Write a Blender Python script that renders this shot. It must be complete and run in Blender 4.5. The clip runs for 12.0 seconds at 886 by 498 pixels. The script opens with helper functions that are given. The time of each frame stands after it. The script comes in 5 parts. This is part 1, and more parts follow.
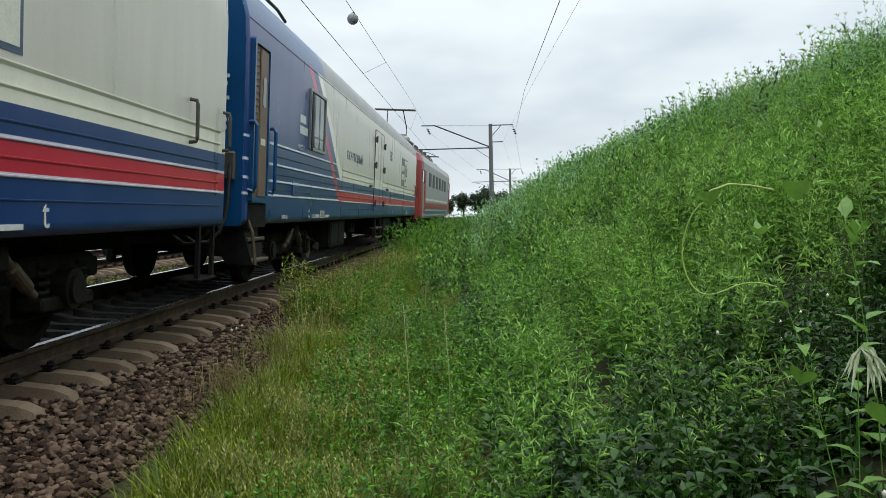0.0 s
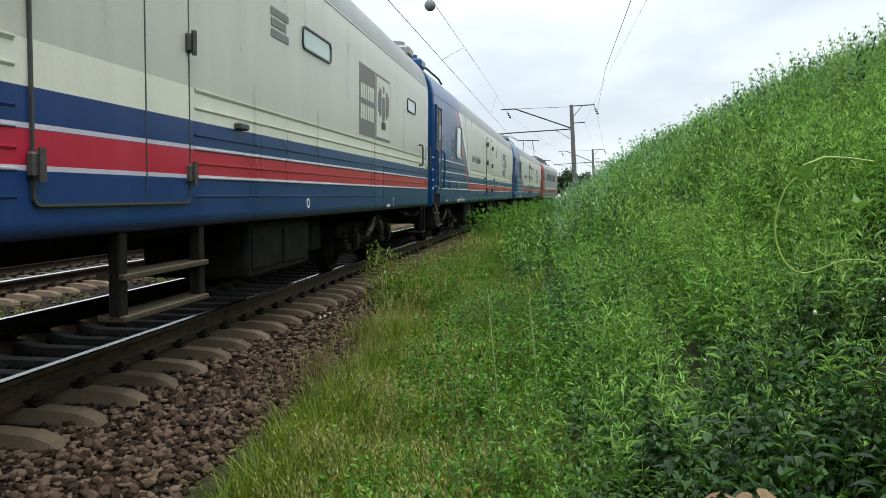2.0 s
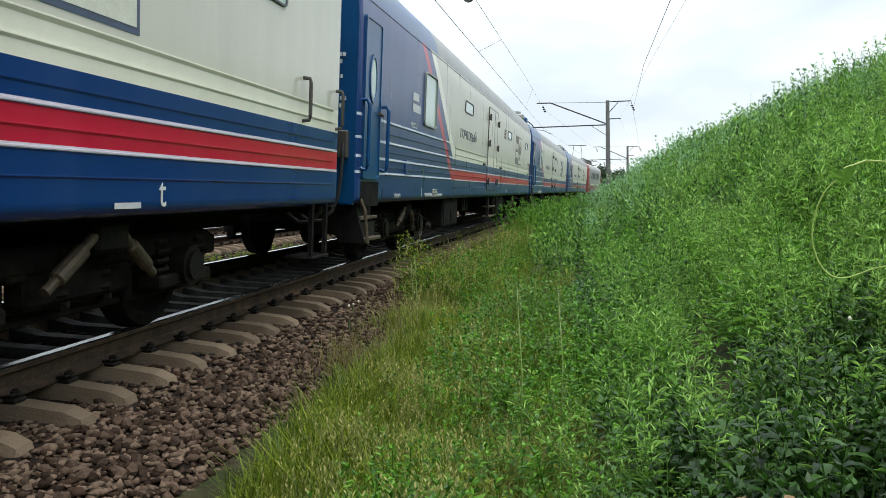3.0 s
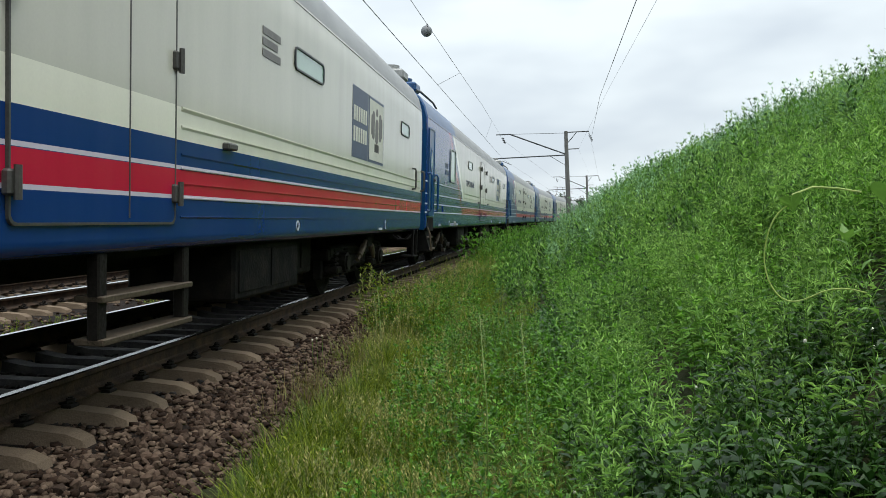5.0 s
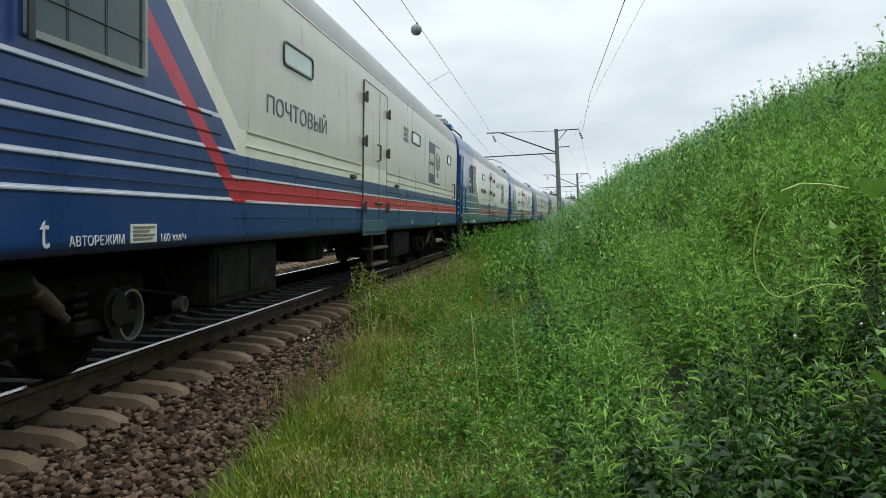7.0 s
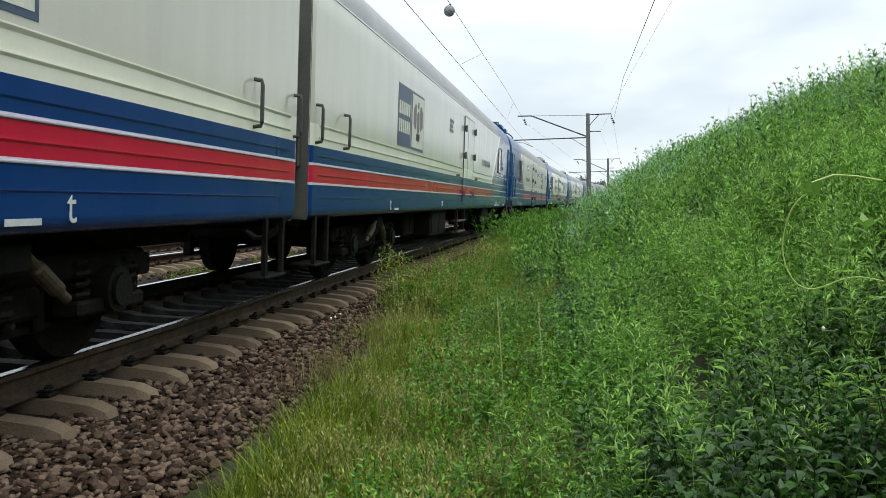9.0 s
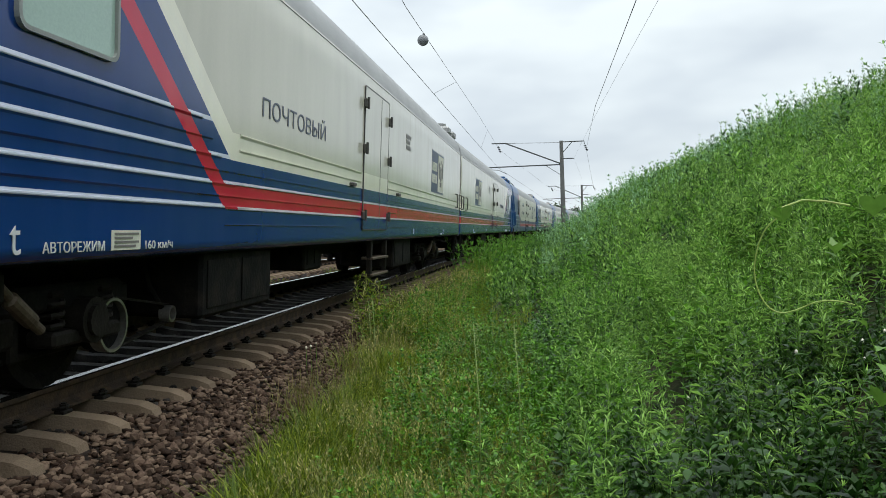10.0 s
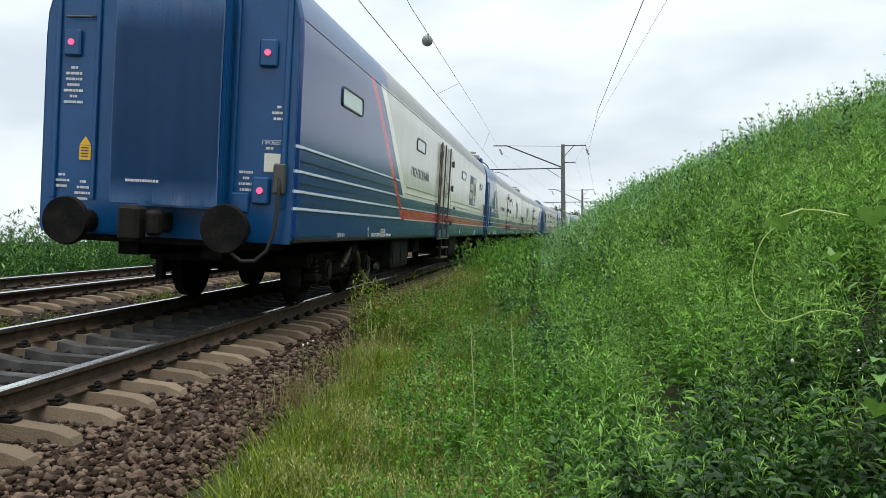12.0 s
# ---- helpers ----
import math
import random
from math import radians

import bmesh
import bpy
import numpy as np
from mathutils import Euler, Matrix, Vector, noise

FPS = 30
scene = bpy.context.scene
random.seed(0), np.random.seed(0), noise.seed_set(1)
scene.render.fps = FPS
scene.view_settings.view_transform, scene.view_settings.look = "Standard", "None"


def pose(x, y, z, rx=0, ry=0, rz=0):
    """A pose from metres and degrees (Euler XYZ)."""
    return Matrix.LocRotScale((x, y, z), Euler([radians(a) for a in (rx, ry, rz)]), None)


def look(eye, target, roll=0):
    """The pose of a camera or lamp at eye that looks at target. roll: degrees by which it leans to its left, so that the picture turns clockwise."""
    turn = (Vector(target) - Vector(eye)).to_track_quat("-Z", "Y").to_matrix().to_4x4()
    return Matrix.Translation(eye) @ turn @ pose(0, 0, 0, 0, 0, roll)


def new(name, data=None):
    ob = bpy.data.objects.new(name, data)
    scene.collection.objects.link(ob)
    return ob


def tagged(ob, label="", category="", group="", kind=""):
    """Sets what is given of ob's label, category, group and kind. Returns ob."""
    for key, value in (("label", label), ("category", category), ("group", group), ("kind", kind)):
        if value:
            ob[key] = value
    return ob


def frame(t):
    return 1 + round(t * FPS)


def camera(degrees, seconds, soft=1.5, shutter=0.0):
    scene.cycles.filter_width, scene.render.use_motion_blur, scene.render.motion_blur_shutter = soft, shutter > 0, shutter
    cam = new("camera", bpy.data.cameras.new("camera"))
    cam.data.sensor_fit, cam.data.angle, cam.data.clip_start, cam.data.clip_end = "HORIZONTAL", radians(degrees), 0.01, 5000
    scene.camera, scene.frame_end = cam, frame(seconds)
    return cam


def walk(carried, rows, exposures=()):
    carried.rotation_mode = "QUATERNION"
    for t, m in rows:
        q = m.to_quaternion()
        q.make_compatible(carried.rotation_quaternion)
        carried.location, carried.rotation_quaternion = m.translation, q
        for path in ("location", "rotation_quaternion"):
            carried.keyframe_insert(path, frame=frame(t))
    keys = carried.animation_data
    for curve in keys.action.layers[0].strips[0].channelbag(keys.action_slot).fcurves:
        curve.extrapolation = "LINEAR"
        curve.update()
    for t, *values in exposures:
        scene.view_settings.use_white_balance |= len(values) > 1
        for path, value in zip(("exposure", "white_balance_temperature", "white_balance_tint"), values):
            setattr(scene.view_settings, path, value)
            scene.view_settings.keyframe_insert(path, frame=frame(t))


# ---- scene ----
cam = camera(56.7, 12.0, soft=0.75)
PATH = [
    (0, (4.135, 0.63, 0.949), (4.079, 2.628, 0.881), -1.3),
    (0.5, (4.135, 0.626, 0.949), (4.047, 2.623, 0.893), -1.2),
    (1, (4.136, 0.63, 0.949), (4.01, 2.624, 0.867), -1.2),
    (1.5, (4.136, 0.629, 0.949), (3.975, 2.617, 0.797), -1.7),
    (2, (4.136, 0.632, 0.949), (3.877, 2.613, 0.852), -3.0),
    (2.5, (4.135, 0.634, 0.949), (3.82, 2.605, 0.835), -2.6),
    (3, (4.135, 0.637, 0.949), (3.803, 2.606, 0.835), -1.2),
    (3.5, (4.135, 0.635, 0.949), (3.864, 2.615, 0.882), -1.6),
    (3.7, (4.134, 0.633, 0.95), (3.884, 2.617, 0.901), -1.7),
    (5.3, (4.143, 0.618, 0.95), (3.906, 2.603, 0.916), -2.6),
    (5.5, (4.139, 0.625, 0.95), (3.905, 2.611, 0.925), -2.9),
    (6, (4.137, 0.62, 0.938), (3.886, 2.604, 0.92), -2.8),
    (6.5, (4.143, 0.617, 0.95), (3.903, 2.603, 0.926), -2.9),
    (7, (4.143, 0.615, 0.95), (3.923, 2.602, 0.906), -2.6),
    (7.2, (4.139, 0.623, 0.95), (3.903, 2.607, 0.877), -2.8),
    (9, (4.146, 0.594, 0.953), (3.858, 2.571, 0.868), -1.3),
    (9.5, (4.157, 0.556, 0.957), (3.85, 2.532, 0.928), -1.6),
    (10, (4.147, 0.595, 0.954), (3.919, 2.582, 0.934), -1.8),
    (10.5, (4.14, 0.613, 0.952), (3.933, 2.602, 0.93), -2.1),
    (11, (4.138, 0.621, 0.951), (3.919, 2.609, 0.931), -1.5),
    (11.5, (4.143, 0.601, 0.961), (3.9, 2.586, 0.936), -1.1),
    (12, (4.148, 0.591, 0.953), (3.922, 2.578, 0.935), -0.4),
]
walk(cam, [(t, look(e, g, r)) for t, e, g, r in PATH],
     exposures=[(0, 0.04), (0.5, -0.06), (1.0, -0.05), (1.5, 0.12), (2.0, 0.23), (2.5, 0.14), (3.0, 0.36), (3.5, 0.2), (5.5, 0.11), (6.5, 0.11), (7.0, 0.05), (9.0, 0.26), (9.5, 0.2), (10.0, 0.06), (11.5, 0.03), (12.0, 0.16)])

# ---------- world, sun ----------
world = bpy.data.worlds.new("overcast")
scene.world = world
world.use_nodes = True
wn, wl = world.node_tree.nodes, world.node_tree.links
wn.clear()
sky = wn.new("ShaderNodeTexSky")
sky.sky_type, sky.sun_disc = "NISHITA", False
sky.sun_elevation, sky.sun_rotation = radians(74), radians(135)
sky.air_density, sky.dust_density = 1.2, 2.0
bg_sky, bg_cloud, bg_sum, wout = wn.new("ShaderNodeBackground"), wn.new("ShaderNodeBackground"), wn.new("ShaderNodeAddShader"), wn.new("ShaderNodeOutputWorld")
wtc, wmap, wnoise, wramp = wn.new("ShaderNodeTexCoord"), wn.new("ShaderNodeMapping"), wn.new("ShaderNodeTexNoise"), wn.new("ShaderNodeValToRGB")
wmap.inputs["Scale"].default_value = (1.0, 1.0, 2.6)
wnoise.inputs["Scale"].default_value, wnoise.inputs["Detail"].default_value, wnoise.inputs["Roughness"].default_value = 2.6, 4.0, 0.5
wramp.color_ramp.elements[0].position, wramp.color_ramp.elements[0].color = 0.38, (0.60, 0.67, 0.735, 1)
wramp.color_ramp.elements[1].position, wramp.color_ramp.elements[1].color = 0.60, (0.84, 0.915, 0.945, 1)
wl.new(wtc.outputs["Generated"], wmap.inputs["Vector"])
wl.new(wmap.outputs[0], wnoise.inputs["Vector"])
wl.new(wnoise.outputs["Fac"], wramp.inputs[0])
wl.new(sky.outputs[0], bg_sky.inputs[0])
# an overcast sky is about twice as bright overhead as at the horizon
wsep, wlift, wscale = wn.new("ShaderNodeSeparateXYZ"), wn.new("ShaderNodeMapRange"), wn.new("ShaderNodeVectorMath")
wscale.operation = "SCALE"
wlift.inputs["From Min"].default_value, wlift.inputs["From Max"].default_value = 0.25, 0.95
wlift.inputs["To Min"].default_value, wlift.inputs["To Max"].default_value = 1.0, 2.1
wl.new(wtc.outputs["Generated"], wsep.inputs[0])
wl.new(wsep.outputs[2], wlift.inputs[0])
wl.new(wramp.outputs[0], wscale.inputs[0])
wl.new(wlift.outputs[0], wscale.inputs["Scale"])
wl.new(wscale.outputs[0], bg_cloud.inputs[0])
bg_sky.inputs[1].default_value, bg_cloud.inputs[1].default_value = 0.012, 1.0
wl.new(bg_sky.outputs[0], bg_sum.inputs[0])
wl.new(bg_cloud.outputs[0], bg_sum.inputs[1])
wl.new(bg_sum.outputs[0], wout.inputs[0])

sun = new("sun", bpy.data.lights.new("sun", "SUN"))
sun.data.energy, sun.data.angle, sun.data.color = 2.0, radians(40), (1.0, 0.96, 0.88)
sun.matrix_world = look((20, -20, 98), (0, 0, 0))


# ---------- materials ----------
def mat(name, color, rough=0.6, metal=0.0, var=0.25, scale=6.0, fine=60.0, bump=0.0, bscale=40.0, island=0.0, objrand=0.0, coat=0.0, trans=0.0, stain=None, spec=0.5):
    m = bpy.data.materials.new(name)
    m.use_nodes = True
    nt = m.node_tree
    n, l = nt.nodes, nt.links
    p = n["Principled BSDF"]
    tc = n.new("ShaderNodeTexCoord")
    n1, n2 = n.new("ShaderNodeTexNoise"), n.new("ShaderNodeTexNoise")
    n1.inputs["Scale"].default_value, n1.inputs["Detail"].default_value = scale, 3
    n2.inputs["Scale"].default_value, n2.inputs["Detail"].default_value = fine, 2
    l.new(tc.outputs["Object"], n1.inputs["Vector"])
    l.new(tc.outputs["Object"], n2.inputs["Vector"])
    add = n.new("ShaderNodeMath"); add.operation = "ADD"
    l.new(n1.outputs["Fac"], add.inputs[0]); l.new(n2.outputs["Fac"], add.inputs[1])
    mr = n.new("ShaderNodeMapRange")
    mr.inputs["From Min"].default_value, mr.inputs["From Max"].default_value = 0.6, 1.4
    mr.inputs["To Min"].default_value, mr.inputs["To Max"].default_value = 1 - var, 1 + var
    l.new(add.outputs[0], mr.inputs["Value"])
    last = mr.outputs[0]
    for amount, node, out in ((island, "ShaderNodeNewGeometry", "Random Per Island"), (objrand, "ShaderNodeObjectInfo", "Random")):
        if amount:
            r = n.new(node); k = n.new("ShaderNodeMapRange"); mu = n.new("ShaderNodeMath"); mu.operation = "MULTIPLY"
            k.inputs["To Min"].default_value, k.inputs["To Max"].default_value = 1 - amount, 1 + amount
            l.new(r.outputs[out], k.inputs["Value"]); l.new(k.outputs[0], mu.inputs[0]); l.new(last, mu.inputs[1])
            last = mu.outputs[0]
    if stain:
        mixc = n.new("ShaderNodeMix"); mixc.data_type = "RGBA"
        rr = n.new("ShaderNodeValToRGB")
        rr.color_ramp.elements[0].position, rr.color_ramp.elements[1].position = 0.42, 0.66
        if island:
            isl = n.new("ShaderNodeNewGeometry"); l.new(isl.outputs["Random Per Island"], rr.inputs[0])
        else:
            l.new(n1.outputs["Fac"], rr.inputs[0])
        l.new(rr.outputs[0], mixc.inputs[0])
        mixc.inputs[6].default_value, mixc.inputs[7].default_value = (*color, 1), (*stain, 1)
        src = mixc.outputs[2]
    else:
        rgb = n.new("ShaderNodeRGB"); rgb.outputs[0].default_value = (*color, 1); src = rgb.outputs[0]
    vm = n.new("ShaderNodeVectorMath"); vm.operation = "SCALE"
    l.new(src, vm.inputs[0]); l.new(last, vm.inputs["Scale"])
    l.new(vm.outputs[0], p.inputs["Base Color"])
    p.inputs["Roughness"].default_value, p.inputs["Metallic"].default_value = rough, metal
    p.inputs["Coat Weight"].default_value = coat
    p.inputs["Specular IOR Level"].default_value = spec
    if bump:
        b, n3 = n.new("ShaderNodeBump"), n.new("ShaderNodeTexNoise")
        n3.inputs["Scale"].default_value, n3.inputs["Detail"].default_value = bscale, 3
        b.inputs["Strength"].default_value, b.inputs["Distance"].default_value = bump, 0.02
        l.new(tc.outputs["Object"], n3.inputs["Vector"]); l.new(n3.outputs["Fac"], b.inputs["Height"]); l.new(b.outputs[0], p.inputs["Normal"])
    if trans:
        t, mx = n.new("ShaderNodeBsdfTranslucent"), n.new("ShaderNodeMixShader")
        l.new(vm.outputs[0], t.inputs[0]); mx.inputs[0].default_value = trans
        l.new(p.outputs[0], mx.inputs[1]); l.new(t.outputs[0], mx.inputs[2]); l.new(mx.outputs[0], n["Material Output"].inputs[0])
    return m


def glow(name, color, strength):
    m = bpy.data.materials.new(name)
    m.use_nodes = True
    p = m.node_tree.nodes["Principled BSDF"]
    p.inputs["Base Color"].default_value = (*color, 1)
    p.inputs["Emission Color"].default_value = (*color, 1)
    p.inputs["Emission Strength"].default_value = strength
    return m


class Sh:
    """Small arithmetic on shader sockets."""
    def __init__(self, m):
        self.n, self.l = m.node_tree.nodes, m.node_tree.links

    def op(self, kind, a, b=0.0):
        k = self.n.new("ShaderNodeMath"); k.operation = kind
        for i, v in enumerate((a, b)):
            if isinstance(v, (int, float)):
                k.inputs[i].default_value = v
            else:
                self.l.new(v, k.inputs[i])
        return k.outputs[0]

    def band(self, v, lo, hi):
        return self.op("MULTIPLY", self.op("GREATER_THAN", v, lo), self.op("LESS_THAN", v, hi))

    def mix(self, f, a, b):
        k = self.n.new("ShaderNodeMix"); k.data_type = "RGBA"
        self.l.new(f, k.inputs[0])
        for i, v in ((6, a), (7, b)):
            if isinstance(v, tuple):
                k.inputs[i].default_value = (*v, 1)
            else:
                self.l.new(v, k.inputs[i])
        return k.outputs[2]


BLUE, RED, CREAM, GREY, WHITE = (0.002, 0.034, 0.172), (0.53, 0.008, 0.048), (0.82, 0.80, 0.68), (0.56, 0.545, 0.465), (0.62, 0.66, 0.78)


def livery(name, flip, dull):
    """Paint of a mail car: blue end with white lines, slanted red and cream bands, grey side over cream, blue and red bands."""
    m = bpy.data.materials.new(name)
    m.use_nodes = True
    s = Sh(m)
    p = s.n["Principled BSDF"]
    tc, sep = s.n.new("ShaderNodeTexCoord"), s.n.new("ShaderNodeSeparateXYZ")
    s.l.new(tc.outputs["Object"], sep.inputs[0])
    u = s.op("ADD", s.op("MULTIPLY", sep.outputs[1], -1.0 if flip else 1.0), 12.75)
    h = sep.outputs[2]
    col = s.mix(s.op("GREATER_THAN", h, 1.665), BLUE, CREAM)
    col = s.mix(s.op("GREATER_THAN", h, 1.90), col, GREY)
    col = s.mix(s.band(h, 1.26, 1.455), col, RED)
    for z in (1.25, 1.46):
        col = s.mix(s.band(h, z - 0.001, z + 0.026), col, (0.62, 0.57, 0.66))
    eu = s.op("ADD", u, s.op("MULTIPLY", h, 1.42))          # slanted coordinate
    endcol = BLUE
    for z in (1.26, 1.45, 1.67, 1.94):
        endcol = s.mix(s.band(h, z - 0.001, z + 0.032), endcol, WHITE)
    endcol = s.mix(s.band(eu, 8.68, 8.96), endcol, RED)
    low = s.op("LESS_THAN", h, 1.665)
    edge_hi = s.op("LESS_THAN", eu, 9.38)
    edge_lo = s.op("LESS_THAN", eu, 8.68)
    isend = s.op("ADD", s.op("MULTIPLY", low, edge_lo), s.op("MULTIPLY", s.op("SUBTRACT", 1.0, low), edge_hi))
    lowblue = s.op("MULTIPLY", low, s.band(eu, 8.68, 8.96))
    col = s.mix(isend, col, endcol)
    col = s.mix(s.op("MULTIPLY", lowblue, s.band(h, 1.25, 1.665)), col, RED)
    wb = s.op("MULTIPLY", s.band(eu, 9.38, 9.74), s.op("GREATER_THAN", h, 1.665))
    col = s.mix(wb, col, CREAM)
    n1, n2 = s.n.new("ShaderNodeTexNoise"), s.n.new("ShaderNodeTexNoise")
    mp = s.n.new("ShaderNodeMapping"); mp.inputs["Scale"].default_value = (1, 2.2, 0.35)
    s.l.new(tc.outputs["Object"], mp.inputs[0]); s.l.new(mp.outputs[0], n1.inputs["Vector"]); s.l.new(tc.outputs["Object"], n2.inputs["Vector"])
    n1.inputs["Scale"].default_value, n1.inputs["Detail"].default_value = 1.6, 5
    n2.inputs["Scale"].default_value, n2.inputs["Detail"].default_value = 55, 2
    k = s.n.new("ShaderNodeMapRange")
    k.inputs["From Min"].default_value, k.inputs["From Max"].default_value = 0.35, 0.65
    k.inputs["To Min"].default_value, k.inputs["To Max"].default_value = 0.94 - dull * 0.12, 1.03
    s.l.new(s.op("ADD", s.op("MULTIPLY", n1.outputs["Fac"], 0.8), s.op("MULTIPLY", n2.outputs["Fac"], 0.2)), k.inputs[0])
    vm = s.n.new("ShaderNodeVectorMath"); vm.operation = "SCALE"
    s.l.new(col, vm.inputs[0]); s.l.new(k.outputs[0], vm.inputs["Scale"])
    dust = s.n.new("ShaderNodeMix"); dust.data_type = "RGBA"
    kk = s.n.new("ShaderNodeMapRange")
    kk.inputs["From Min"].default_value, kk.inputs["From Max"].default_value = 0.42, 0.72
    kk.inputs["To Min"].default_value, kk.inputs["To Max"].default_value = 0.005 + dull * 0.03, 0.03 + dull * 0.09
    s.l.new(n1.outputs["Fac"], kk.inputs[0]); s.l.new(kk.outputs[0], dust.inputs[0])
    s.l.new(vm.outputs[0], dust.inputs[6]); dust.inputs[7].default_value = (0.16, 0.16, 0.15, 1)
    s.l.new(dust.outputs[2], p.inputs["Base Color"])
    rg = s.n.new("ShaderNodeMapRange")
    rg.inputs["To Min"].default_value, rg.inputs["To Max"].default_value = 0.08 + dull * 0.16, 0.17 + dull * 0.22
    s.l.new(n1.outputs["Fac"], rg.inputs[0]); s.l.new(rg.outputs[0], p.inputs["Roughness"])
    p.inputs["Specular IOR Level"].default_value = 0.48
    bp = s.n.new("ShaderNodeBump"); n3 = s.n.new("ShaderNodeTexNoise")
    n3.inputs["Scale"].default_value = 1.4
    s.l.new(tc.outputs["Object"], n3.inputs["Vector"])
    bp.inputs["Strength"].default_value, bp.inputs["Distance"].default_value = 0.04, 0.03
    s.l.new(n3.outputs["Fac"], bp.inputs["Height"]); s.l.new(bp.outputs[0], p.inputs["Normal"])
    return m


LIV_FRESH, LIV_DULL, LIV_FLIP = livery("mail_paint_clean", False, 0.15), livery("mail_paint_dusty", False, 0.9), livery("mail_paint_turned", True, 0.15)
M_BLUE = mat("blue_paint", (0.003, 0.058, 0.175), 0.30, var=0.2, scale=2, bump=0.1, bscale=3)
M_ROOF = mat("roof_grey", (0.25, 0.255, 0.25), 0.42, 0.3, var=0.25, scale=1.5, bump=0.1, bscale=5)
M_GREYEND = mat("grey_end", (0.11, 0.11, 0.10), 0.6, var=0.25, scale=2)
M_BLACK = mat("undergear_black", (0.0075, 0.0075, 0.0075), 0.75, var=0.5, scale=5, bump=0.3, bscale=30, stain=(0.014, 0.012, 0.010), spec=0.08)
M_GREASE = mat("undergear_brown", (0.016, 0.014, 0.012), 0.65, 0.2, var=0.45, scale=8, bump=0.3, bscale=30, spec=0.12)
M_RUBBER = mat("rubber", (0.014, 0.014, 0.015), 0.7, var=0.3)
M_STEEL = mat("rail_head", (0.62, 0.62, 0.60), 0.22, 1.0, var=0.12, scale=20)
M_WHEEL = mat("wheel_rim", (0.30, 0.29, 0.27), 0.42, 0.8, var=0.3)
M_RUST = mat("rail_web", (0.045, 0.033, 0.025), 0.8, var=0.35, scale=8, bump=0.3, bscale=60, stain=(0.065, 0.042, 0.027), spec=0.12)
M_CONC = mat("sleeper_concrete", (0.175, 0.132, 0.092), 0.9, var=0.35, scale=5, fine=120, bump=0.35, bscale=70, objrand=0.2, stain=(0.125, 0.093, 0.065), spec=0.12)
# Sleeper middles: oil stain and shade under the train in one dark colour.
M_CONCO = mat("oiled_shaded_concrete", (0.034, 0.033, 0.034), 0.7, var=0.4, scale=5, fine=120, bump=0.35, bscale=70, objrand=0.2, stain=(0.06, 0.055, 0.05), spec=0.2)
M_STONE = mat("ballast_stone", (0.047, 0.028, 0.0185), 0.85, var=0.3, scale=12, island=0.65, bump=0.3, bscale=90, stain=(0.088, 0.062, 0.044), spec=0.12)
M_STONEP = mat("ballast_piece", (0.07, 0.047, 0.034), 0.9, var=0.3, scale=12, objrand=0.5, bump=0.3, bscale=90, spec=0.12)
# Stones between the rails: oil, plus under-train shade put into the colour.
M_OILSHADE = mat("oily_shaded_stone", (0.013, 0.012, 0.011), 0.75, var=0.3, scale=12, island=0.5, bump=0.3, bscale=90, stain=(0.022, 0.019, 0.017), spec=0.12)
# Far darker than the stones: shade of their crevices is put into the bed colour.
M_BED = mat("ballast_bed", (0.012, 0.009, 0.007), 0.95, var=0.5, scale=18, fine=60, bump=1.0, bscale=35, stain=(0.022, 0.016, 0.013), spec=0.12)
# Soil colour lowered for depth; it holds the shade beneath the plants.
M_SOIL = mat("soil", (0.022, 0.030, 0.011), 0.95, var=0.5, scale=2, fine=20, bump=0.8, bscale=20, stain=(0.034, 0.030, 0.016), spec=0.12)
M_GLASS = mat("window_glass", (0.03, 0.055, 0.05), 0.06, var=0.1, scale=1, spec=0.4)
M_GLASSG = mat("small_window_glass", (0.32, 0.45, 0.39), 0.12, var=0.1, scale=1, coat=0.3)
M_FRAME = mat("window_frame_dark", (0.03, 0.035, 0.04), 0.5, var=0.2)
M_FRAMEW = mat("window_frame_light", (0.22, 0.24, 0.23), 0.4, var=0.1)
M_METAL = mat("worn_steel", (0.105, 0.082, 0.060), 0.55, 0.4, var=0.35, scale=15, spec=0.12)
M_HINGE = mat("hinge_dark", (0.07, 0.068, 0.062), 0.55, 0.3, var=0.3)
M_LETTER = mat("lettering_grey_blue", (0.085, 0.10, 0.14), 0.5, var=0.15)
M_LETTERW = mat("lettering_white", (0.55, 0.57, 0.59), 0.5, var=0.15)
M_LOGO = mat("emblem_blue", (0.045, 0.07, 0.13), 0.45, var=0.2)
M_LOGOF = mat("emblem_faded", (0.17, 0.16, 0.155), 0.55, var=0.2)
M_PALE = mat("emblem_pale", (0.62, 0.62, 0.53), 0.5, var=0.12)
M_BROWN = mat("vestibule_brown", (0.15, 0.10, 0.065), 0.55, var=0.2, scale=3)
M_YELLOW = mat("warning_yellow", (0.75, 0.42, 0.02), 0.5, var=0.1)
M_LAMP = glow("tail_lamp_red", (1.0, 0.10, 0.22), 0.8)
M_TEAL = mat("repair_paint", (0.025, 0.085, 0.12), 0.6, var=0.3, scale=3)
M_LRED = mat("locomotive_red", (0.24, 0.018, 0.022), 0.4, var=0.2, scale=2)
M_LGREY = mat("locomotive_grey", (0.30, 0.31, 0.31), 0.45, var=0.2, scale=2)
M_MAST = mat("mast_concrete", (0.12, 0.12, 0.115), 0.85, var=0.25, scale=3, bump=0.2)
M_BALL = mat("ball_grey", (0.16, 0.17, 0.18), 0.5, var=0.3, scale=20)
M_WIRE = mat("wire_dark", (0.05, 0.055, 0.055), 0.6, 0.4, var=0.1)
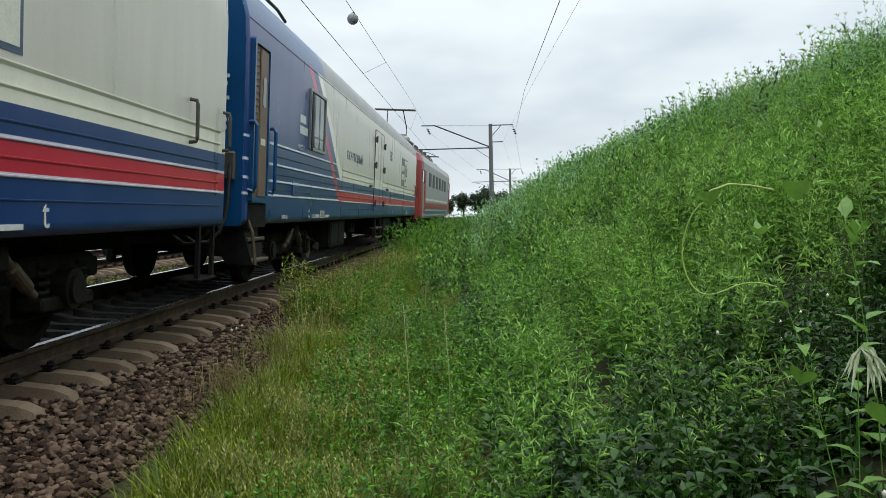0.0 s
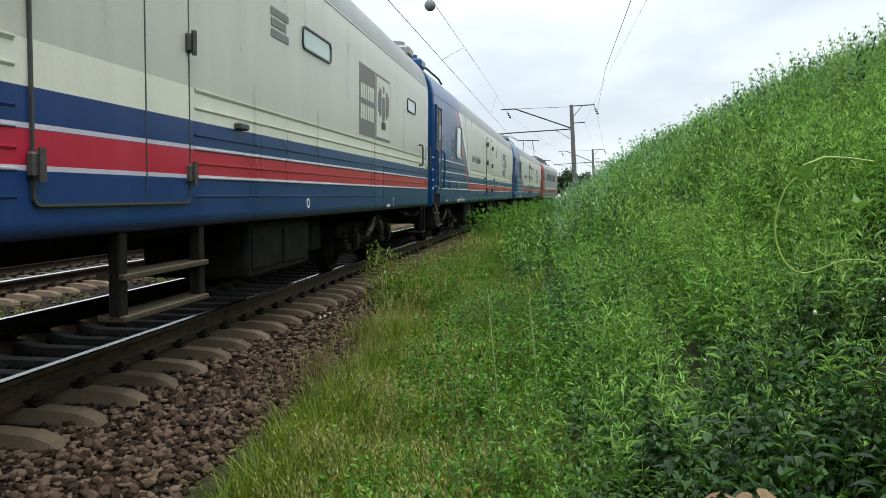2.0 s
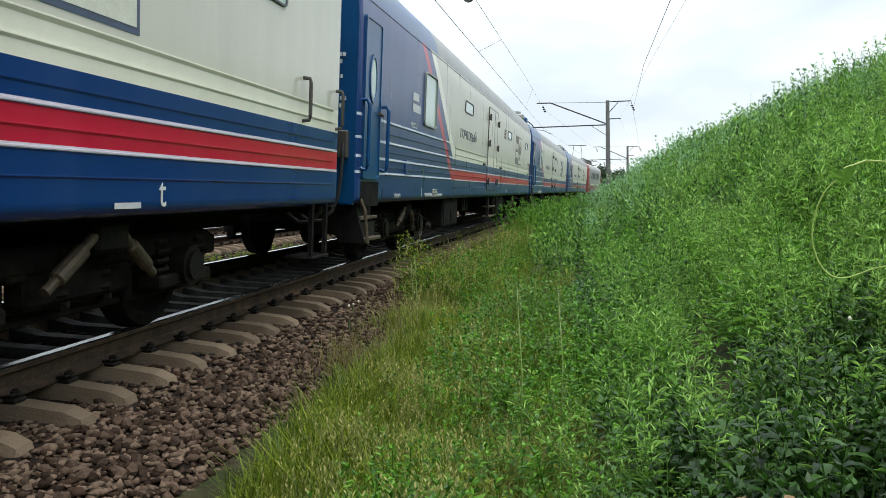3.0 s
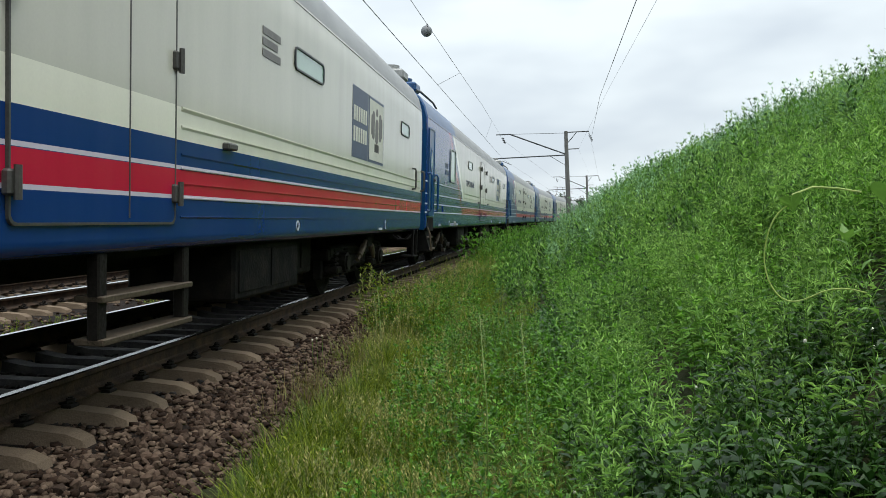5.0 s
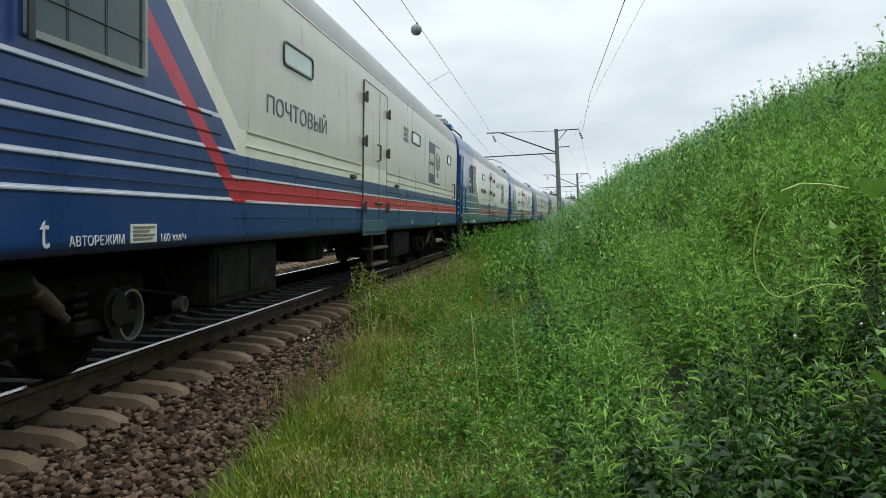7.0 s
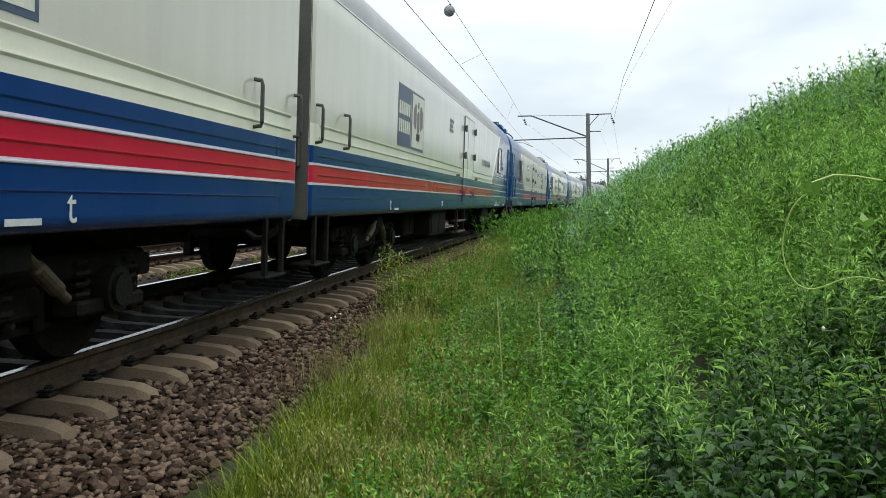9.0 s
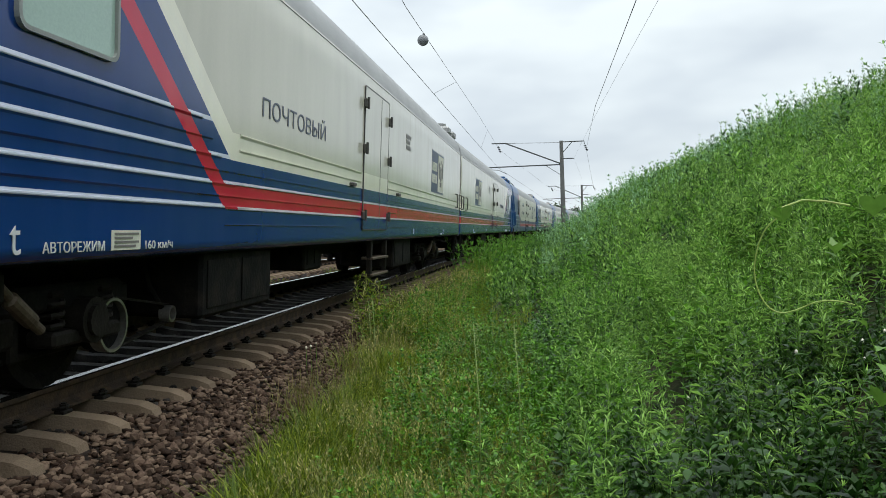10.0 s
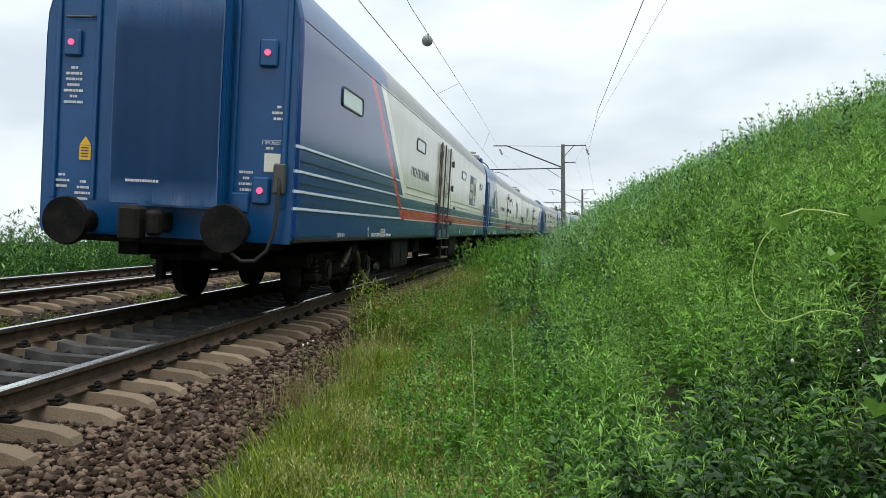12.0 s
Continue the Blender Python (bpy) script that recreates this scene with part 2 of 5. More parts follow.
M_WEED = mat("weed_leaf", (0.052, 0.160, 0.011), 0.42, var=0.35, scale=1.3, fine=9, island=0.4, trans=0.40, stain=(0.108, 0.255, 0.023), spec=0.4)
# Leaf green darkened to stand for shaded undergrowth and gaps between clumps.
M_WEED2 = mat("dark_leaf", (0.022, 0.078, 0.012), 0.38, var=0.35, scale=1.3, fine=9, island=0.4, trans=0.34, stain=(0.045, 0.125, 0.020), spec=0.4)
# Grey-green leaf, its colour raised to imitate pale lens haze on the bank.
M_WEED3 = mat("grey_green_leaf", (0.110, 0.245, 0.040), 0.48, var=0.38, scale=1.2, fine=9, island=0.45, trans=0.42, stain=(0.21, 0.37, 0.075), spec=0.4)
# Pale mugwort leaf; whitish lens veil over the crest is painted in as well.
M_SILVERHAZE = mat("silvery_haze_leaf", (0.150, 0.305, 0.130), 0.55, var=0.32, scale=0.9, fine=7, island=0.4, trans=0.44, stain=(0.25, 0.42, 0.22), spec=0.3)
# Broad leaves at the foot: their large shadows are worked into this dark green.
M_BROAD = mat("broad_leaf", (0.014, 0.050, 0.006), 0.42, var=0.3, scale=1.8, fine=14, island=0.4, trans=0.32, stain=(0.031, 0.084, 0.011), spec=0.3)
M_GRASS = mat("grass_blade", (0.092, 0.158, 0.009), 0.5, var=0.35, scale=1.6, fine=8, island=0.45, trans=0.42, stain=(0.178, 0.225, 0.018), spec=0.35)
M_EAR = mat("grass_ear", (0.20, 0.235, 0.06), 0.6, var=0.25, scale=2, island=0.4, trans=0.35, stain=(0.33, 0.31, 0.11))
M_DRY = mat("dry_grass", (0.19, 0.14, 0.05), 0.7, var=0.25, scale=2, island=0.4, trans=0.3, stain=(0.15, 0.165, 0.04))
M_STEM = mat("stem_pale", (0.22, 0.30, 0.09), 0.55, var=0.2)
M_TENDRIL = mat("tendril", (0.36, 0.47, 0.12), 0.45, var=0.1, trans=0.2)
M_PALELEAF = mat("pale_leaf", (0.13, 0.27, 0.04), 0.45, var=0.2, scale=12, trans=0.4)
M_DEAD = mat("dead_leaf", (0.16, 0.095, 0.04), 0.7, var=0.4, scale=14)
M_SEED = mat("seed_pale", (0.34, 0.40, 0.25), 0.6, var=0.2, trans=0.3)
M_PETAL = mat("pale_flower", (0.62, 0.60, 0.50), 0.6, var=0.1)
M_TREE = mat("far_tree_leaf", (0.03, 0.06, 0.022), 0.6, var=0.3, island=0.4, trans=0.2)
M_BARK = mat("bark", (0.05, 0.04, 0.03), 0.9, var=0.3)


# ---------- mesh helpers ----------
def finish(name, bm, material, parent=None, label="", smooth=False):
    me = bpy.data.meshes.new(name)
    bmesh.ops.recalc_face_normals(bm, faces=bm.faces)
    bm.to_mesh(me)
    bm.free()
    for m in material if isinstance(material, (list, tuple)) else (material,):
        me.materials.append(m)
    if smooth:
        me.polygons.foreach_set("use_smooth", [True] * len(me.polygons))
    ob = new(name, me)
    if parent is not None:
        ob.parent = parent
    if label:
        ob["label"] = label
    return ob


def part(name, bm, material, parent, label="", smooth=False):
    return finish(name, bm, material, parent, label, smooth)


def box(x0, x1, y0, y1, z0, z1, bevel=0.0, bm=None):
    bm = bm or bmesh.new()
    m = Matrix.LocRotScale(((x0 + x1) / 2, (y0 + y1) / 2, (z0 + z1) / 2), None, (abs(x1 - x0), abs(y1 - y0), abs(z1 - z0)))
    r = bmesh.ops.create_cube(bm, size=1, matrix=m)
    if bevel:
        es = list({e for v in r["verts"] for e in v.link_edges})
        bmesh.ops.bevel(bm, geom=es, offset=bevel, segments=1, affect="EDGES")
    return bm


def rod(p0, p1, r, n=10, bm=None, r2=None):
    bm = bm or bmesh.new()
    a, b = Vector(p0), Vector(p1)
    q = (b - a).to_track_quat("Z", "Y").to_matrix().to_4x4()
    bmesh.ops.create_cone(bm, cap_ends=True, segments=n, radius1=r, radius2=r if r2 is None else r2, depth=(b - a).length, matrix=Matrix.Translation((a + b) / 2) @ q)
    return bm


def tube(pts, r, n=8, bm=None):
    bm = bm or bmesh.new()
    rings = []
    pts = [Vector(p) for p in pts]
    for i, p in enumerate(pts):
        d = (pts[min(i + 1, len(pts) - 1)] - pts[max(i - 1, 0)]).normalized()
        s = d.cross(Vector((0.13, 0.21, 0.97)))
        s = s.normalized() if s.length > 1e-4 else Vector((1, 0, 0))
        w = d.cross(s)
        rr = r[i] if isinstance(r, (list, tuple)) else r
        rings.append([bm.verts.new(p + rr * (math.cos(k * math.tau / n) * s + math.sin(k * math.tau / n) * w)) for k in range(n)])
    for a, b in zip(rings, rings[1:]):
        for k in range(n):
            bm.faces.new((a[k], a[(k + 1) % n], b[(k + 1) % n], b[k]))
    bm.faces.new(rings[0]); bm.faces.new(rings[-1])
    return bm


def loft(profiles, closed=True, caps=True, bm=None):
    """Skin between equal rows of points."""
    bm = bm or bmesh.new()
    rows = [[bm.verts.new(p) for p in pr] for pr in profiles]
    m = len(rows[0])
    for a, b in zip(rows, rows[1:]):
        for k in range(m if closed else m - 1):
            bm.faces.new((a[k], a[(k + 1) % m], b[(k + 1) % m], b[k]))
    if caps:
        bm.faces.new(rows[0]); bm.faces.new(rows[-1])
    return bm


def rounded(y0, y1, z0, z1, r, n=4):
    """Outline of a rounded rectangle in y and z."""
    out = []
    for cy, cz, a0 in ((y1 - r, z1 - r, 0), (y0 + r, z1 - r, 90), (y0 + r, z0 + r, 180), (y1 - r, z0 + r, 270)):
        for i in range(n + 1):
            a = radians(a0 + 90 * i / n)
            out.append((cy + r * math.cos(a), cz + r * math.sin(a)))
    return out


def plate(outline, x0, x1, bm=None):
    return loft([[(x0, y, z) for y, z in outline], [(x1, y, z) for y, z in outline]], bm=bm)


def ring_plate(outer, inner, x0, x1, bm=None):
    bm = bm or bmesh.new()
    v = [[bm.verts.new((x, y, z)) for y, z in o] for x, o in ((x0, outer), (x1, outer), (x1, inner), (x0, inner))]
    m = len(outer)
    for a, b in ((0, 1), (1, 2), (2, 3)):
        for k in range(m):
            bm.faces.new((v[a][k], v[a][(k + 1) % m], v[b][(k + 1) % m], v[b][k]))
    return bm


def soup(name, verts, tris, material, parent=None, smooth=False):
    """A mesh object from numpy rows of points and triangles."""
    me = bpy.data.meshes.new(name)
    verts, tris = np.asarray(verts, np.float32), np.asarray(tris, np.int32)
    me.vertices.add(len(verts)); me.vertices.foreach_set("co", verts.ravel())
    me.loops.add(tris.size); me.loops.foreach_set("vertex_index", tris.ravel())
    me.polygons.add(len(tris)); me.polygons.foreach_set("loop_start", np.arange(0, tris.size, 3, dtype=np.int32))
    me.update(calc_edges=True)
    me.materials.append(material)
    if smooth:
        me.polygons.foreach_set("use_smooth", [True] * len(tris))
    ob = new(name, me)
    if parent is not None:
        ob.parent = parent
    return ob


def lettering(text, size, width, material):
    cu = bpy.data.curves.new("lettering", "FONT")
    cu.body, cu.size, cu.extrude = text, size, 0.002
    ob = bpy.data.objects.new("lettering", cu)
    scene.collection.objects.link(ob)
    dg = bpy.context.evaluated_depsgraph_get()
    me = bpy.data.meshes.new_from_object(ob.evaluated_get(dg))
    bpy.data.objects.remove(ob)
    co = np.empty(len(me.vertices) * 3, np.float32)
    me.vertices.foreach_get("co", co)
    co = co.reshape(-1, 3)
    lo, hi = co.min(0), co.max(0)
    k = width / (hi[0] - lo[0]); kz = size / (hi[1] - lo[1])
    y, z, x = (co[:, 0] - lo[0]) * k, (co[:, 1] - lo[1]) * kz, co[:, 2]
    me.vertices.foreach_set("co", np.stack([x, y, z], 1).astype(np.float32).ravel())
    me.materials.clear(); me.materials.append(material)
    me.update()
    return me


# ---------- the line of the track ----------
BEND, GRADE, CANT = 1150.0, 0.010, 0.10 / 1.594


def cx(y):
    return y * y / 2 / BEND if abs(y) < 300 else (300 * 300 / 2 + (abs(y) - 300) * 300) / BEND


def on_line(s, lat=0.0, h=0.0, cant=CANT):
    """Pose at s metres along the track; x across, y along, z above the plane of the rails."""
    turn = -math.degrees(math.atan(s / BEND))
    return pose(cx(s), s, GRADE * s + 0.797 * cant, math.degrees(GRADE), math.degrees(cant), turn) @ Matrix.Translation((lat, 0, h))


# ---------- ground ----------
def bank(l, y):
    """Height of the ground beside the track, l metres across from its middle line."""
    f = min(max((y - 12) / 45, 0), 1)
    foot = 4.9 - 1.5 * f
    xs = (-400, -30, -9.5, -8.3, -7.2, -6.4, -3.3, -2.2, 2.3, 2.75, foot - 0.6, foot, foot + 1.2, foot + 5.9, foot + 8.5, 60, 400)
    zs = (-1.6, -1.2, -0.75, -0.75, -0.55, -0.35, -0.35, -0.45, -0.55, -0.72, -0.66, -0.45, 0.25, 3.15, 3.6, 4.2, 4.2)
    lump = 0.22 * min(max((l - 3.1) / 1.2, 0), 1) * noise.noise((l * 0.75, y * 0.55, 3.0)) if y < 80 else 0.0
    return float(np.interp(l, xs, zs)) + lump + GRADE * min(max(y, -300), 400)


ls = [-900, -400, -200, -90, -40, -25, -15, -11, -9.5, -8.3, -7.2, -6.4, -5, -3.3, -2.2, 0, 1.5, 2.3, 2.5, 2.75, 3, 3.4, 3.8, 4.2, 4.6, 5, 5.5, 6, 6.6, 7.2, 8, 9, 10, 10.8, 12, 13.5, 16, 25, 60, 150, 400, 900]
ys = [-900, -400, -200, -100, -50, -25, -12] + [-8 + 1.5 * i for i in range(40)] + [55, 60, 66, 74, 84, 96, 110, 130, 150, 180, 220, 270, 350, 500, 800, 1500, 3000]
bm = bmesh.new()
rows = [[bm.verts.new((l + cx(y), y, bank(l, y) + 0.05 * noise.noise((l * 0.8, y * 0.5, 0)))) for l in ls] for y in ys]
for ra, rb in zip(rows, rows[1:]):
    for i in range(len(ls) - 1):
        bm.faces.new((ra[i], ra[i + 1], rb[i + 1], rb[i]))
tagged(finish("ground", bm, M_SOIL, smooth=True), "soil under weeds and grass, darkened for the shade between plants", "ground", kind="structure")


# ---------- tracks ----------
RAIL = [(-0.075, -0.18), (0.075, -0.18), (0.075, -0.168), (0.02, -0.148), (0.009, -0.13), (0.009, -0.055), (0.037, -0.04), (0.037, -0.008), (0.028, 0.0), (-0.028, 0.0), (-0.037, -0.008), (-0.037, -0.04), (-0.009, -0.055), (-0.009, -0.13), (-0.02, -0.148), (-0.075, -0.168)]
SLEEP = 0.5


def sweep(points, line, stations, closed=True, caps=True):
    return loft([[line(s) @ Vector((x, 0, z)) for x, z in points] for s in stations], closed, caps)


def line_main(s):
    return on_line(s)


def line_second(s):
    turn = -math.degrees(math.atan(s / BEND))
    return pose(cx(s) - 4.86, s, GRADE * s + 0.15, math.degrees(GRADE), math.degrees(CANT), turn)


st_near = [-60, -40, -25, -12] + [-6 + 1.5 * i for i in range(30)] + [40 + 5 * i for i in range(24)] + [165, 180, 200, 230, 260, 300]


def sleeper_mesh(detail=True):
    """Concrete sleeper: raised ends with chamfered flanks and a lower middle."""
    def cut(x, top, half):
        return [(x, -0.105, -0.46), (x, 0.105, -0.46), (x, 0.098, top - 0.10), (x, half, top), (x, -half, top), (x, -0.098, top - 0.10)]
    secs = [cut(-1.38, -0.31, 0.045), cut(-1.345, -0.245, 0.064), cut(-1.24, -0.208, 0.074), cut(-0.98, -0.192, 0.072), cut(-0.6, -0.186, 0.085), cut(-0.35, -0.225, 0.075), cut(0.35, -0.225, 0.075), cut(0.6, -0.186, 0.085), cut(0.98, -0.192, 0.072), cut(1.24, -0.208, 0.074), cut(1.345, -0.245, 0.064), cut(1.38, -0.31, 0.045)]
    b = loft(secs)
    me = bpy.data.meshes.new("sleeper")
    bmesh.ops.recalc_face_normals(b, faces=b.faces)
    b.to_mesh(me); b.free()
    me.materials.append(M_CONC)
    me.materials.append(M_CONCO)
    for p in me.polygons:
        # middle part takes the oiled colour that also holds the train's shade
        if abs(p.center.x) < 0.75:
            p.material_index = 1
    return me


def clip_mesh():
    b = bmesh.new()
    for sx in (-0.797, 0.797):
        for d in (-1, 1):
            box(sx + d * 0.075, sx + d * 0.15, -0.055, 0.055, -0.19, -0.165, 0.006, b)
            rod((sx + d * 0.115, 0, -0.19), (sx + d * 0.115, 0, -0.115), 0.017, 6, b)
            rod((sx + d * 0.115, 0, -0.155), (sx + d * 0.115, 0, -0.125), 0.028, 6, b)
            tube([(sx + d * 0.06, -0.045, -0.158), (sx + d * 0.12, -0.05, -0.145), (sx + d * 0.135, 0, -0.142), (sx + d * 0.12, 0.05, -0.145), (sx + d * 0.06, 0.045, -0.158)], 0.010, 5, b)
    me = bpy.data.meshes.new("rail_clip")
    b.to_mesh(me); b.free()
    me.materials.append(M_GREASE)
    return me


sleeper_me, clip_me = sleeper_mesh(), clip_mesh()


def railway(line, name, label, first, count):
    top = new(name)
    tagged(top, label, "railway track", kind="structure")
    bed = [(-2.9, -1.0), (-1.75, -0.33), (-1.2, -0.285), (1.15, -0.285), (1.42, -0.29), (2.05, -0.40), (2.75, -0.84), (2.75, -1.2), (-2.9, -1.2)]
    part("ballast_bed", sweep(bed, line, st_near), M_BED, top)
    for sx in (-0.797, 0.797):
        r = part("rail", sweep([(sx + x, z) for x, z in RAIL], line, st_near), (M_RUST, M_STEEL), top, "rusty rail with a polished head")
        n = len(RAIL)
        for p in r.data.polygons:
            if {v % n for v in p.vertices} <= {7, 8, 9, 10}:
                p.material_index = 1
    for i in range(count):
        s = first + SLEEP * i
        m = line(s) @ pose(random.uniform(-0.012, 0.012), random.uniform(-0.012, 0.012), random.uniform(-0.008, 0.004), 0, 0, random.uniform(-0.5, 0.5))
        o = new("sleeper", sleeper_me); o.matrix_world = m; o.parent = top
        if i < 60:
            c = new("rail_clip", clip_me); c.matrix_world = line(s); c.parent = top
    return top


main_track = railway(line_main, "main_track", "curved railway track with concrete sleepers on stone ballast", 5.5 - 0.16 - 0.5 * 8, 170)
second_track = railway(line_second, "second_track", "parallel railway track with rusty rails on ballast", 3.0, 110)


# ---------- train ----------
SPEED, PITCH, TAIL = 16.93, 25.5, 8.75
BODY = [(1.47, 0.90), (1.50, 0.96), (1.50, 0.99), (1.50, 2.0), (1.50, 3.04), (1.50, 3.08), (1.485, 3.36), (1.42, 3.60), (1.30, 3.79), (1.08, 3.97), (0.7, 4.11), (0.25, 4.17)]
BODY = BODY + [(-x, z) for x, z in reversed(BODY)]
text_mail = lettering("ПОЧТОВЫЙ", 0.235, 2.2, M_LETTER)
text_auto = lettering("АВТОРЕЖИМ", 0.062, 0.62, M_LETTERW)
text_tare = lettering("ТАРА-47 т", 0.06, 0.42, M_LETTERW)
text_seat = lettering("МЕСТ-2", 0.075, 0.40, M_LETTERW)
text_t = lettering("t", 0.15, 0.085, M_LETTERW)
text_run = lettering("ПРОБЕГ", 0.05, 0.22, M_LETTERW)
text_speed = lettering("160 км/ч", 0.055, 0.40, M_LETTERW)


def write(me, name, parent, x, y, z, rz=0.0):
    o = new(name, me)
    o.matrix_basis = pose(x, y, z, 0, 0, rz)
    o.parent = parent
    return o


def bars(parent, name, x, y0, z0, rows, h, gap, material, widths, face="side"):
    """Small marks that cannot be read: plain bars."""
    b = bmesh.new()
    for i in range(rows):
        w = widths[i % len(widths)]
        z = z0 - i * (h + gap)
        if face == "side":
            box(x, x + 0.004, y0, y0 + w, z - h, z, 0, b)
        else:
            box(y0, y0 + w, x - 0.004, x, z - h, z, 0, b)
    return part(name, b, material, parent)


WHEELSETS = []


def bogie(car, y, sgn):
    """Coil-sprung passenger bogie: frame, wheelsets, springs, dampers, brake gear."""
    f = bmesh.new()
    for sx in (-1.02, 1.02):
        box(sx - 0.09, sx + 0.09, y - 1.75, y + 1.75, 0.55, 0.72, 0.03, f)
        box(sx - 0.08, sx + 0.08, y - 0.55, y + 0.55, 0.36, 0.56, 0.03, f)
    for d in (-0.6, 0.0, 0.6, -1.75, 1.75):
        box(-1.1, 1.1, y + d - 0.09, y + d + 0.09, 0.52, 0.68, 0.02, f)
    box(-1.3, 1.3, y - 0.18, y + 0.18, 0.66, 0.86, 0.03, f)
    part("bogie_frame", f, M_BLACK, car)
    for d in (-1.2, 1.2):
        ws = part("wheelset", rod((-1.15, 0, 0), (1.15, 0, 0), 0.08, 12), M_BLACK, car, "dark steel wheelset")
        ws.location = (0, y + d, 0.475)
        WHEELSETS.append(ws)
        for sx in (-1, 1):
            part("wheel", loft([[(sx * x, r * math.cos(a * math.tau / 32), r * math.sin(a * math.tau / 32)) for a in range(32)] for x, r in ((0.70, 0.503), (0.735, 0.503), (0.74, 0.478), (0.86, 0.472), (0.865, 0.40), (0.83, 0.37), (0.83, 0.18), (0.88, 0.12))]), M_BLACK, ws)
        for sx in (-1, 1):
            bx = bmesh.new()
            rod((sx * 0.98, y + d, 0.475), (sx * 1.22, y + d, 0.475), 0.155, 14, bx)
            rod((sx * 1.22, y + d, 0.475), (sx * 1.25, y + d, 0.475), 0.11, 12, bx)
            box(sx * 0.98, sx * 1.18, y + d - 0.40, y + d + 0.40, 0.33, 0.43, 0.02, bx)
            part("axle_box", bx, M_GREASE, car)
            for e in (-0.29, 0.29):
                sp = tube([(sx * 1.07 + 0.085 * math.cos(a * 0.9), y + d + e + 0.085 * math.sin(a * 0.9), 0.40 + 0.27 * a / 28) for a in range(29)], 0.02, 5)
                part("coil_spring", sp, M_GREASE, car)
    for sx in (-1, 1):
        for e in (-1, 1):
            dm = tube([(sx * 1.23, y + e * 0.58, 0.48), (sx * 1.235, y + e * 0.49, 0.535), (sx * 1.236, y + e * 0.48, 0.545), (sx * 1.25, y + e * 0.26, 0.69), (sx * 1.251, y + e * 0.25, 0.70), (sx * 1.26, y + e * 0.14, 0.78)], [0.032, 0.032, 0.05, 0.05, 0.032, 0.032], 12)
            part("damper", dm, M_METAL, car, "grey hydraulic damper")
        for e in (-0.3, 0.3):
            sp = tube([(sx * 1.0 + 0.11 * math.cos(a * 0.9), y + e * 0.75 + 0.11 * math.sin(a * 0.9), 0.34 + 0.34 * a / 28) for a in range(29)], 0.026, 5)
            part("coil_spring", sp, M_GREASE, car)
    br = bmesh.new()
    for sx in (-0.95, 0.95):
        for d in (-1.78, -0.66, 0.66, 1.78):
            box(sx - 0.06, sx + 0.06, y + d - 0.05, y + d + 0.05, 0.25, 0.62, 0.015, br)
        rod((sx, y - 1.8, 0.27), (sx, y + 1.8, 0.27), 0.025, 6, br)
    part("brake_rigging", br, M_BLACK, car)


def window_small(car, Y, u0, u1, z0, z1):
    y0, y1 = sorted((Y(u0), Y(u1)))
    o = rounded(y0, y1, z0, z1, 0.07)
    i = rounded(y0 + 0.024, y1 - 0.024, z0 + 0.02, z1 - 0.02, 0.055)
    fr = part("small_window", ring_plate(o, i, 1.49, 1.518), M_FRAME, car, "small rounded window with dark rubber seal")
    part("pane", plate(i, 1.495, 1.506), M_GLASSG, fr)


def rail_handle(name, car, y, z0, z1, r=0.018, out=0.075, material=None):
    pts = [(1.49, y, z0), (1.49 + out, y, z0 + 0.01), (1.50 + out, y, z0 + 0.05), (1.50 + out, y, z1 - 0.05), (1.49 + out, y, z1 - 0.01), (1.49, y, z1)]
    part(name, tube(pts, r, 7), material or M_HINGE, car)


